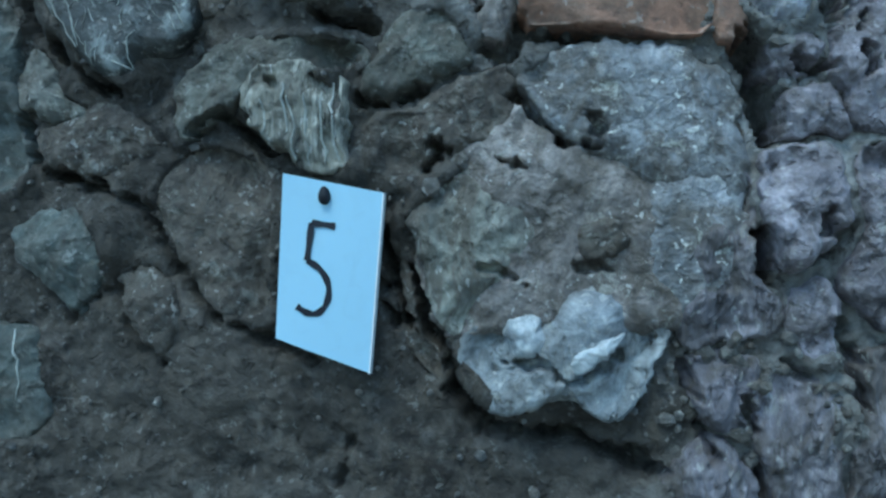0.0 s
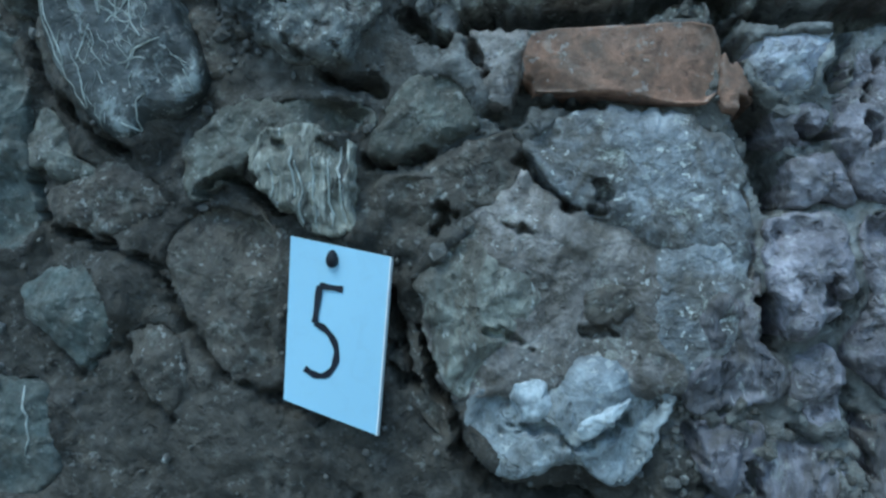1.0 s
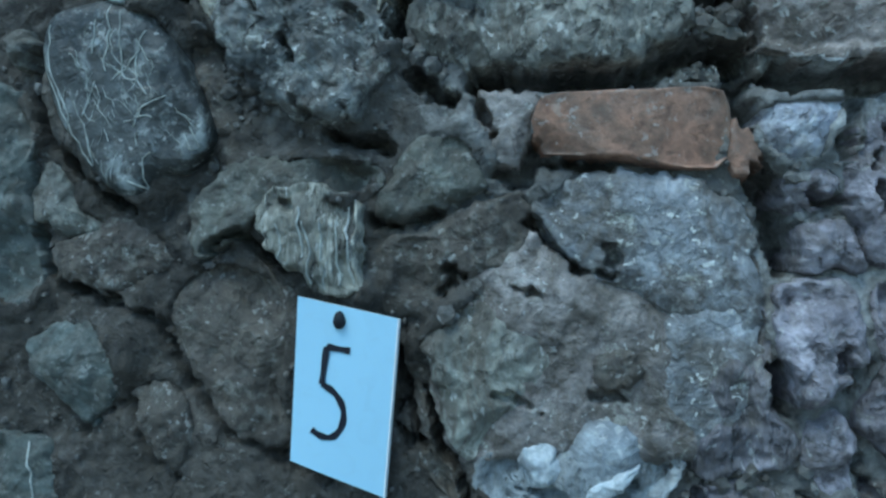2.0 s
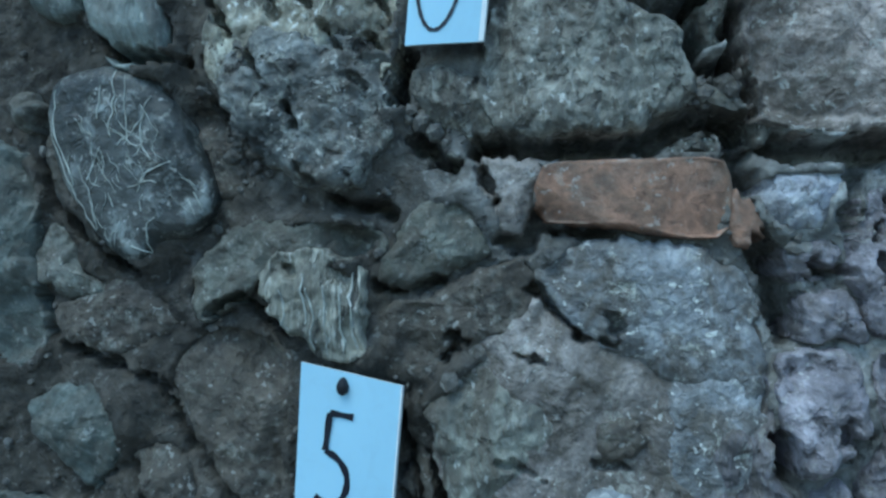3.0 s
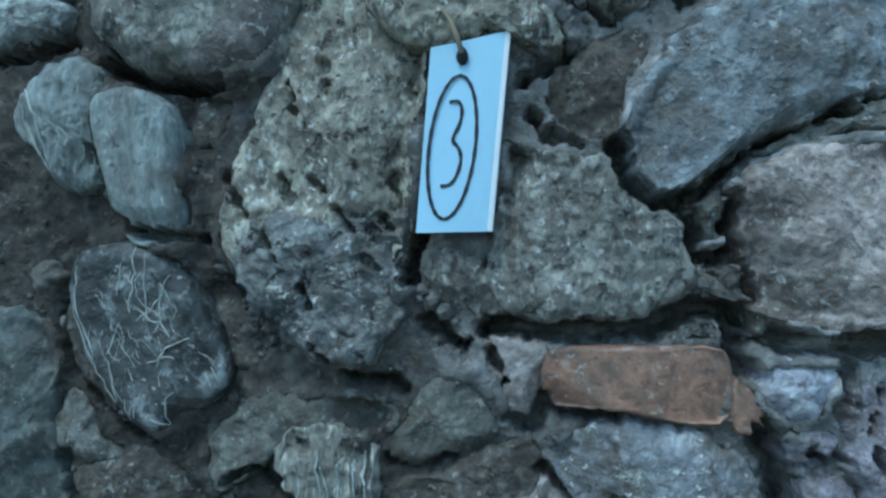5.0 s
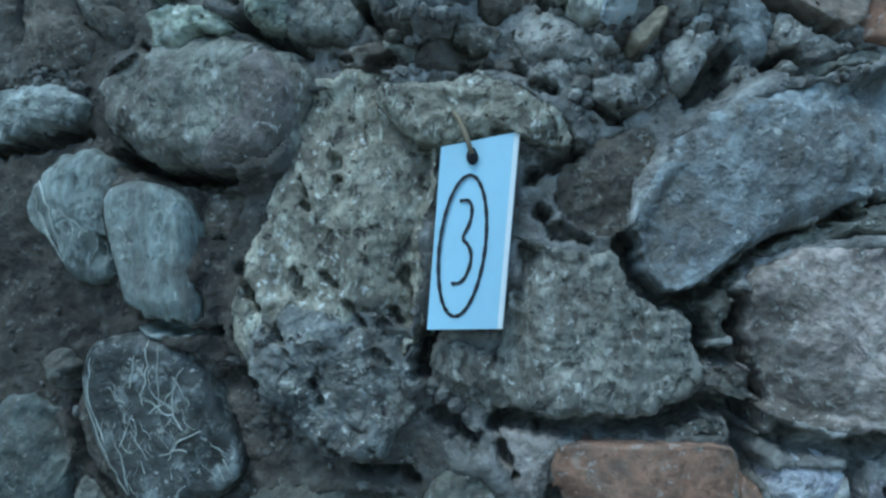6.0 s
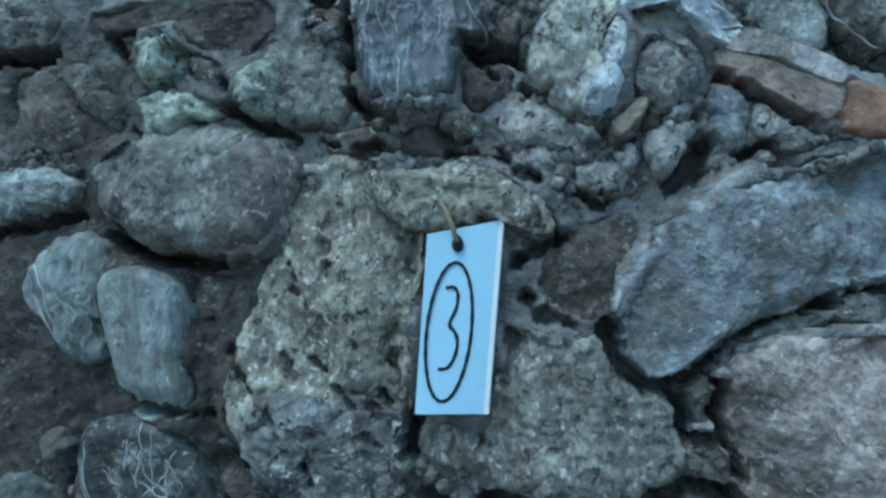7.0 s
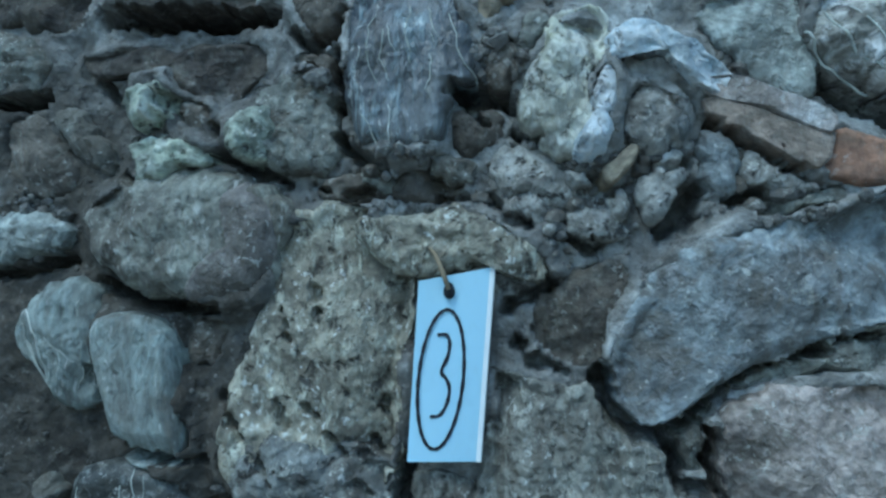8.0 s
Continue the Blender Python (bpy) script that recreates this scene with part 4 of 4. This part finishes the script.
STONES["qA"] = stone([(-0.6, 116.8), (0.8, 117.9), (2.6, 117.7), (2.9, 115.2), (1.7, 113.7), (-0.2, 114.3)], "quartz", 4.4, 0.7, rough=.5)
STONES["qB"] = stone([(4.0, 113.7), (5.6, 115.6), (7.5, 116.3), (9.3, 117.0), (8.9, 115.5), (6.8, 113.9), (4.8, 112.7)], "quartz", 4.7, 0.7, rough=.5)
STONES["rpit"] = stone([(18.4, 127.4), (19.3, 130.5), (21.6, 131.1), (24.4, 130.6), (24.9, 127.7), (25.3, 124.8), (23.7, 123.1), (21.5, 121.3), (19.8, 121.3), (18.5, 123.7)], "violet", 4.4, 0.4, rough=1.2)
STONES["r2"] = stone([(25.5, 131.2), (30.8, 131.7), (31.1, 116.0), (26.2, 117.8), (24.5, 121.2), (25.6, 124.4)], "violet", 3.6, 0.4, rough=1.2)
STONES["r3"] = stone([(20.8, 120.1), (23.7, 121.0), (24.6, 118.0), (24.2, 114.1), (22.5, 114.4), (21.0, 116.2)], "violet", 3.4, 0.4, rough=1.2)
STONES["r4a"] = stone([(11.1, 99.6), (11.7, 104.6), (13.1, 107.0), (15.7, 108.4), (17.8, 107.6), (19.3, 104.6), (19.2, 100.1)], "violetd", 2.9, 0.3, rough=1.1)
STONES["r4b"] = stone([(13.1, 114.2), (14.8, 115.3), (17.3, 115.8), (19.2, 114.3), (19.0, 110.8), (17.4, 108.5), (15.1, 108.9), (13.6, 111.5)], "violetd", 2.9, 0.3, rough=1.1)
STONES["r4c"] = stone([(19.4, 113.5), (21.5, 114.4), (23.9, 113.2), (25.4, 110.2), (25.3, 104.9), (24.5, 100.5), (19.6, 100.2), (19.5, 105.1), (18.2, 108.1)], "violetd", 2.9, 0.3, rough=1.1)
STONES["r4d"] = stone([(25.5, 114.5), (27.9, 116.3), (31.4, 115.5), (31.7, 101.0), (25.3, 100.6), (25.8, 105.4), (26.0, 110.2)], "violetd", 2.9, 0.3, rough=1.1)
STONES["rmain"] = stone([(13.2, 123.1), (15.4, 127.5), (18.2, 129.2), (18.9, 124.8), (19.0, 120.5), (20.8, 118.8), (20.5, 116.4), (16.8, 115.8), (13.5, 115.0), (12.6, 117.3), (13.8, 120.0)], "violetd", 3.2, 0.4, rough=1.2)
STONES["rup"] = stone([(20.8, 135.5), (24.0, 135.6), (24.9, 133.3), (25.3, 131.4), (21.9, 131.5), (20.1, 131.9), (20.7, 133.8)], "violet", 3.4, 0.4, rough=1.2)
STONES["l6"] = stone([(-32.0, 127.6), (-30.4, 130.4), (-26.6, 132.7), (-22.9, 132.2), (-20.4, 129.8), (-20.5, 124.9), (-20.7, 115.4), (-24.1, 115.4), (-26.2, 117.3), (-28.8, 120.9), (-31.0, 124.9)], "brown", 1.8, 0.5)
STONES["l7"] = stone([(-45.6, 124.3), (-43.3, 126.4), (-38.2, 126.6), (-34.9, 124.8), (-34.7, 122.3), (-36.1, 119.8), (-39.5, 116.7), (-41.7, 119.2), (-45.1, 121.7)], "green", 2.6, 0.6)
STONES["l8"] = stone([(-35.1, 120.8), (-31.9, 121.8), (-30.3, 119.8), (-28.7, 116.9), (-29.8, 113.8), (-31.3, 112.8), (-33.6, 115.2), (-35.0, 117.8)], "brown", 2.2, 0.6)
STONES["l9"] = stone([(-43.4, 132.8), (-39.5, 134.8), (-36.1, 136.3), (-31.8, 134.8), (-30.7, 131.7), (-35.7, 128.5), (-39.5, 129.0), (-42.9, 130.5)], "brown", 2.2, 0.7)
STONES["l10"] = stone([(-50.6, 116.2), (-47.1, 116.5), (-43.6, 116.0), (-41.8, 112.0), (-41.9, 105.7), (-47.3, 104.4), (-50.8, 104.8)], "green", 2.4, 0.6)
STONES["l14"] = stone([(-10.4, 123.7), (-8.7, 123.0), (-7.7, 119.1), (-6.5, 115.3), (-5.3, 111.0), (-8.5, 113.3), (-10.2, 119.1)], "brown", 1.4, 0.6)
STONES["m_mid"] = stone([(-12.2, 133.8), (-8.5, 134.6), (-3.0, 137.7), (0.2, 137.8), (1.3, 134.1), (-0.9, 132.2), (-4.8, 130.0), (-7.5, 127.7), (-9.4, 128.2), (-11.8, 129.8)], "brown", 2.8, 0.5)
STONES["mainR"] = stone([(10.6, 127.8), (13.5, 129.5), (17.2, 129.0), (18.3, 125.2), (18.1, 121.8), (15.7, 117.9), (12.8, 116.1), (10.7, 118.7), (9.8, 123.9)], "glint", 3.3, 0.5, rough=.4)
STONES["mainL"] = stone([(-8.8, 125.2), (-7.3, 127.5), (-4.8, 129.8), (-1.6, 128.8), (1.1, 127.0), (2.4, 123.4), (1.1, 120.3), (-2.0, 117.5), (-5.0, 115.4), (-6.8, 117.7), (-7.8, 121.6)], "lightgrey", 3.5, 0.45, rough=.7)
STONES["archin"] = stone([(8.7, 185.7), (10.4, 187.3), (13.0, 186.7), (14.7, 184.7), (14.4, 182.3), (12.1, 180.7), (9.1, 181.1), (8.2, 183.3)], "rubble", 3.8, 0.6, rough=1.2)
STONES["ovalR"] = stone([(-27.0, 179.8), (-24.0, 180.1), (-21.6, 177.3), (-21.8, 173.2), (-23.3, 169.6), (-26.8, 168.4), (-31.2, 169.0), (-29.8, 172.1), (-27.0, 174.1), (-26.5, 176.9)], "boulder", 4.9, 0.8, rough=.4, smooth=1)
brick([(0.3, 144.2), (1.0, 145.5), (8.3, 145.7), (14.7, 145.7), (15.6, 143.8), (15.3, 139.4), (11.7, 139.3), (7.4, 140.1), (3.8, 140.4), (0.2, 140.8)])


def strand(name, radius, line):
    """A pale rootlet, vein or shell rib that clings to a stone's face."""
    ob = STONES[name]
    front, c, o, span, proud = FRONT[ob.name]
    p = [Vector(q) for q in line]
    for _ in range(2):
        q = [p[0]]
        for a, b in zip(p, p[1:]):
            q += [a * 0.75 + b * 0.25, a * 0.25 + b * 0.75]
        p = q + [p[-1]]
    pts = []
    for k, q in enumerate(p):
        q = q + Vector((noise.noise(Vector((q.x * 0.8, q.y * 0.8, 1))), noise.noise(Vector((q.y * 0.8, q.x * 0.8, 5))))) * 0.45
        way = math.atan2(q.y - c[1], q.x - c[0])
        ang = np.arctan2(o[:, 1] - c[1], o[:, 0] - c[0])
        reach = span[int(np.argmin(np.abs((ang - way + math.pi) % math.tau - math.pi)))]
        h = front(q.x, q.y, max(0.05, reach - math.dist(q, c)))
        pts.append((q.x / 100, -(h - 0.12) / 100 + lean(q.y / 100), q.y / 100))
    rad = [0.8 * radius / 100 * (0.55 + 0.45 * math.sin(math.pi * (k + 0.5) / len(pts))) for k in range(len(pts))]
    part("rootlet", *tube(pts, rad), MAT["lichen"], ob, "thin pale rootlet")


strand("slate", 0.10, [(-35.5, 154.0), (-35.2, 151.3), (-35.8, 148.1)])
strand("slate", 0.09, [(-34.5, 153.4), (-34.0, 150.8), (-34.5, 147.4), (-32.7, 147.3)])
strand("slate", 0.09, [(-41.5, 149.5), (-40.7, 146.1), (-38.5, 142.1), (-37.2, 139.9)])
strand("slate", 0.09, [(-40.1, 146.5), (-39.0, 144.1), (-39.6, 142.6)])
strand("slate", 0.09, [(-38.5, 145.5), (-37.4, 142.6), (-37.0, 139.9)])
strand("slate", 0.09, [(-36.6, 147.2), (-37.7, 144.5)])
strand("slate", 0.10, [(-35.0, 147.2), (-33.2, 148.8), (-31.9, 151.2)])
strand("slate", 0.10, [(-34.0, 143.5), (-32.4, 144.9), (-30.6, 145.8)])
strand("slate", 0.10, [(-33.2, 144.5), (-31.4, 144.0)])
strand("slate", 0.09, [(-35.8, 138.2), (-35.0, 139.9)])
strand("slate", 0.09, [(-32.6, 137.2), (-32.2, 140.1), (-31.4, 141.1)])
strand("slate", 0.10, [(-32.9, 149.3), (-32.9, 147.4), (-31.9, 145.9)])
strand("slate", 0.09, [(-29.0, 142.7), (-28.5, 141.3)])
strand("slate", 0.09, [(-28.3, 143.2), (-27.9, 141.8)])
strand("slate", 0.09, [(-40.9, 152.0), (-41.2, 149.0), (-39.8, 145.5)])
strand("slate", 0.09, [(-36.6, 152.3), (-37.0, 149.4)])
strand("slate", 0.10, [(-33.7, 138.7), (-31.9, 137.6)])
strand("streak", 0.09, [(-12.4, 194.5), (-13.0, 190.9), (-12.2, 187.9)])
strand("streak", 0.09, [(-11.0, 185.8), (-11.0, 183.3), (-10.6, 181.0)])
strand("streak", 0.09, [(-9.3, 195.2), (-9.6, 192.2), (-8.9, 189.2)])
strand("streak", 0.09, [(-5.8, 194.0), (-4.7, 190.4), (-3.2, 187.6)])
strand("streak", 0.09, [(-7.6, 195.1), (-6.9, 192.0)])
strand("streak", 0.09, [(-13.6, 185.4), (-12.6, 183.4), (-11.1, 180.9)])
strand("streak", 0.09, [(-11.4, 192.4), (-11.7, 189.8)])
strand("droop", 0.12, [(-47.9, 167.1), (-46.1, 163.9), (-44.4, 160.4)])
strand("droop", 0.12, [(-46.8, 168.7), (-45.3, 165.5), (-43.8, 161.2)])
strand("droop", 0.09, [(-47.3, 165.5), (-45.5, 162.3)])
strand("streakTR", 0.16, [(23.8, 190.9), (25.4, 187.5), (28.6, 185.0)])
strand("streakTR", 0.14, [(25.1, 191.7), (27.1, 188.3), (29.5, 186.3)])
strand("streakTR", 0.12, [(26.8, 192.0), (29.6, 188.6)])
# upright pale ribs of the shelly limestone
strand("fossil", 0.13, [(-18.0, 135.1), (-17.7, 132.7), (-17.8, 130.2)])
strand("fossil", 0.13, [(-16.8, 135.7), (-16.6, 133.2), (-16.6, 129.8)])
strand("fossil", 0.13, [(-15.7, 135.9), (-15.6, 132.9), (-15.4, 129.9)])
strand("fossil", 0.13, [(-14.6, 136.4), (-14.4, 133.6), (-14.1, 130.1)])
strand("fossil", 0.13, [(-18.6, 136.5), (-18.3, 134.6), (-18.4, 132.3)])
strand("fossil", 0.13, [(-20.5, 134.9), (-20.1, 133.5), (-20.5, 132.1)])
strand("l10", 0.14, [(-44.8, 115.6), (-44.0, 112.5), (-44.4, 109.4)])


def root_net(name, count, lean_x, reach, radius):
    """Fine rootlets that run down a stone's face at random, leaning by lean_x."""
    front, c, o, span, proud = FRONT[STONES[name].name]
    rnd = random.Random(len(name) * 7 + count)
    for _ in range(count):
        a, r = rnd.uniform(0, math.tau), rnd.uniform(0.1, 0.8)
        k = int(a / math.tau * len(o)) % len(o)
        p = Vector(c + (o[k] - c) * r)
        line = [p]
        d = Vector((lean_x + rnd.gauss(0, 0.35), -1)).normalized()
        for _ in range(rnd.randint(2, 5)):
            d = (d + Vector((rnd.gauss(0, 0.35), rnd.gauss(0, 0.2)))).normalized()
            q = line[-1] + d * rnd.uniform(0.4, 1.0) * reach
            way = np.arctan2(o[:, 1] - c[1], o[:, 0] - c[0]) - math.atan2(q.y - c[1], q.x - c[0])
            if math.dist(q, c) > 0.93 * span[int(np.argmin(np.abs((way + math.pi) % math.tau - math.pi)))]:
                break
            line.append(q)
        if len(line) > 1:
            strand(name, radius * rnd.uniform(0.6, 1.3), [tuple(q) for q in line])


root_net("slate", 44, 0.15, 0.8, 0.05)
root_net("streak", 5, 0.1, 1.0, 0.07)
root_net("droop", 7, 0.35, 1.0, 0.08)


def build_wall():
    fx = np.arange(-56, 45.01, 0.32)
    fz = np.arange(94, 206.01, 0.32)
    xs = np.concatenate([np.arange(-320, -57, 6.0), fx, np.arange(48, 320, 6.0)])
    zs = np.concatenate([np.arange(-2, 93, 5.0), fz, np.arange(210, 285, 5.0)])
    X, Z = np.meshgrid(xs, zs)
    Y = np.zeros_like(X)
    crumb = np.zeros_like(X)
    for i in range(X.shape[0]):
        for j in range(X.shape[1]):
            p = Vector((X[i, j] * 0.1, 3.0, Z[i, j] * 0.1))
            v = noise.voronoi(p * 0.75 + Vector((0.3 * noise.noise(p * 1.5), 0, 0)))[0]
            c = noise.voronoi(p * 3.1 + Vector((0.2 * noise.noise(p * 4), 0, 0.2 * noise.noise(p * 4.4))))[0]
            crumb[i, j] = min(0.45, c[1] - c[0]) * (0.5 + noise.noise(p * 0.9)) - 0.25 * abs(noise.noise(p * 9))
            Y[i, j] = -1.5 - 0.8 * noise.fractal(p, 0.75, 2.1, 6) - 0.9 * min(0.6, v[1] - v[0]) - 0.4 * abs(noise.noise(p * 2.7)) - 0.2 * noise.noise(p * 7)
    # mortar smeared up against the stones, but not over them
    bare, smear = np.zeros_like(X, bool), np.zeros_like(X)
    for front, c, o, span, proud in FRONT.values():
        lo, hi = o.min(0) - 5, o.max(0) + 5
        j0, j1 = np.searchsorted(xs, (lo[0], hi[0]))
        i0, i1 = np.searchsorted(zs, (lo[1], hi[1]))
        x, z = X[i0:i1, j0:j1], Z[i0:i1, j0:j1]
        ang = np.arctan2(o[:, 1] - c[1], o[:, 0] - c[0])
        order = np.argsort(ang)
        reach = np.interp(np.arctan2(z - c[1], x - c[0]), ang[order], span[order], period=math.tau)
        out = np.hypot(x - c[0], z - c[1]) - reach
        lap = 0.5 + 0.5 * np.sin(x * 0.43 + 1.9 * np.sin(z * 0.31 + 0.4)) * np.sin(z * 0.39 + 1.6 * np.sin(x * 0.27))
        bare[i0:i1, j0:j1] |= out < -0.3 - min(1.5, 0.3 * span.mean()) * lap ** 1.5
        much = np.clip(0.54 + 0.2 * np.sin(x * 0.31 + 1.7 * np.sin(z * 0.23)) + 0.2 * np.sin(z * 0.37 + 2 * np.sin(x * 0.19)), 0.2, 0.8)
        much = much + np.where(out < 0.4, 0.2 * lap ** 2, 0)
        fill = np.where(out > -0.35 * span.mean() - 0.5, (proud + 0.7) * much * np.exp(-(np.maximum(out, 0) / 2.8) ** 2), 0)
        smear[i0:i1, j0:j1] = np.maximum(smear[i0:i1, j0:j1], fill)
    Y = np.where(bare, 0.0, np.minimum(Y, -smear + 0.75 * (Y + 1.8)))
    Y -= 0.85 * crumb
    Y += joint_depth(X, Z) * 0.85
    SURFACE.update(xs=xs, zs=zs, Y=Y)
    n, k = X.shape
    verts = np.stack([X / 100, Y / 100 + lean(Z / 100), Z / 100], -1).reshape(-1, 3).tolist()
    a = np.arange(n * k).reshape(n, k)
    faces = np.stack([a[:-1, :-1], a[:-1, 1:], a[1:, 1:], a[1:, :-1]], -1).reshape(-1, 4).tolist()
    # the wall's thickness
    rim = a[0, :].tolist() + a[1:, -1].tolist() + a[-1, -2::-1].tolist() + a[-2:0:-1, 0].tolist()
    base = len(verts)
    verts += [[verts[q][0], 0.55, verts[q][2]] for q in rim]
    m = len(rim)
    faces += [[rim[q], base + q, base + (q + 1) % m, rim[(q + 1) % m]] for q in range(m)]
    faces.append([base + q for q in range(m)])
    WALL.data.from_pydata(verts, [], faces)
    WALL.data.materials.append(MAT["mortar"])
    WALL.data.polygons.foreach_set("use_smooth", [True] * len(WALL.data.polygons))
    WALL.data.update()


build_wall()


# ---- grit in the mortar ----
# pockets of crumbled stone: x, z and width in centimetres
POCKETS = [(11.3, 178.9, 4.2), (2.2, 180.2, 4.2), (4.5, 175.1, 3.3), (-2.1, 190.1, 2.8), (19.7, 179.0, 4.2), (-11.1, 179.0, 4.2), (-18.5, 189.0, 2.4), (22.8, 177.5, 3.8), (20.1, 189.7, 2.8), (16.5, 111.6, 5.6), (22.4, 110.9, 5.2), (-1.2, 128.1, 4.2), (6.4, 128.0, 3.8), (19.9, 137.4, 2.8), (-7.0, 150.5, 2.8), (13.5, 149.5, 2.8), (-47.4, 176.7, 3.8), (-25.4, 147.1, 3.8)]


def build_grit():
    rnd = random.Random(5)
    verts, faces = [], []
    ico = [(0, 0, 1)] + [(0.89 * math.cos(a), 0.89 * math.sin(a), 0.45) for a in np.arange(5) * math.tau / 5] \
        + [(0.89 * math.cos(a), 0.89 * math.sin(a), -0.45) for a in np.arange(5) * math.tau / 5 + math.tau / 10] + [(0, 0, -1)]
    tri = []
    for k in range(5):
        j = (k + 1) % 5
        tri += [(0, 1 + k, 1 + j), (1 + k, 6 + k, 1 + j), (1 + j, 6 + k, 6 + j), (6 + k, 11, 6 + j)]
    chips = []
    for number in range(2900):
        if number < 800:
            x, z = rnd.uniform(-52, 40), rnd.uniform(97, 202)
            r = rnd.uniform(0.12, 0.35) if rnd.random() < 0.9 else rnd.uniform(0.35, 0.7)
        else:
            px, pz, wide = rnd.choice(POCKETS)
            x, z = px + rnd.gauss(0, 0.55) * wide, pz + rnd.gauss(0, 0.45) * wide
            r = rnd.uniform(0.15, 0.45) if rnd.random() < 0.7 else rnd.uniform(0.45, 1.0)
        chips.append((x, z, r))
    hollow = joint_depth(np.array([q[0] for q in chips]), np.array([q[1] for q in chips]), 1.4)
    for (x, z, r), empty in zip(chips, hollow):
        if empty > 0.05:
            continue
        y = SURFACE["Y"][min(len(SURFACE["zs"]) - 1, np.searchsorted(SURFACE["zs"], z)), min(len(SURFACE["xs"]) - 1, np.searchsorted(SURFACE["xs"], x))] - 0.15 * r
        turn = Euler([rnd.uniform(0, 6.3) for _ in range(3)]).to_matrix()
        stretch = [rnd.uniform(0.6, 1.3) for _ in range(3)]
        b = len(verts)
        for q in ico:
            v = turn @ Vector([q[i] * stretch[i] * r * rnd.uniform(0.8, 1.15) for i in range(3)])
            verts.append(((x + v.x) / 100, (y + v.y) / 100 + lean(z / 100), (z + v.z) / 100))
        faces += [tuple(b + i for i in f) for f in tri]
    ob = part("grit", verts, faces, MAT["grit"], WALL, "small chips of stone in the mortar", False)
    ob["kind"] = "stuff"


build_grit()

# ---- the wall beyond the numbered stretch ----
def build_rest():
    rnd = random.Random(11)
    verts, faces = [], []
    z = 4.0
    while z < 270:
        high = rnd.uniform(11, 19)
        x = -312 + rnd.uniform(0, 15)
        while x < 305:
            wide = rnd.uniform(14, 34)
            cx, cz = x + wide / 2, z + high / 2 + rnd.uniform(-1.5, 1.5)
            x += wide + rnd.uniform(1, 3)
            if -57 - wide / 2 < cx < 45 + wide / 2 and 95 - high / 2 < cz < 205 + high / 2:
                continue
            n, seed, b = 20, rnd.uniform(0, 40), len(verts)
            proud = rnd.uniform(2.5, 5)
            for level, (r, h) in enumerate(((1.0, 0.0), (0.97, 0.6), (0.86, 0.95), (0.55, 1.05), (0.0, 1.1))):
                for i in range(n if r else 1):
                    q = i * math.tau / n
                    ex = abs(math.cos(q)) ** 0.6 * math.copysign(1, math.cos(q))
                    ez = abs(math.sin(q)) ** 0.6 * math.copysign(1, math.sin(q))
                    k = 1 + 0.16 * noise.noise(Vector((ex * 1.5, seed, ez * 1.5)))
                    px, pz = cx + ex * r * k * wide / 2, cz + ez * r * k * high / 2
                    bump = 0.7 * noise.noise(Vector((px * 0.2, seed, pz * 0.2))) * (level > 0)
                    verts.append((px / 100, -(proud * h + bump) / 100 + lean(pz / 100), pz / 100))
            for level in range(3):
                for i in range(n):
                    j = (i + 1) % n
                    faces.append((b + level * n + i, b + level * n + j, b + level * n + n + j, b + level * n + n + i))
            faces += [(b + 3 * n + i, b + 3 * n + (i + 1) % n, b + 4 * n) for i in range(n)]
        z += high + rnd.uniform(1, 2.5)
    ob = part("outer_stones", verts, faces, MAT["grey"], WALL, "weathered grey stones of the wall beyond")
    ob["kind"] = "stuff"


build_rest()

# ---- ground ----
g = 400.0
ground = part("ground", [(-g, -g, 0), (g, -g, 0), (g, g, 0), (-g, g, 0)], [(0, 1, 2, 3)], MAT["earth"])
tagged(ground, "bare trodden earth at the foot of the wall", "ground", kind="structure")
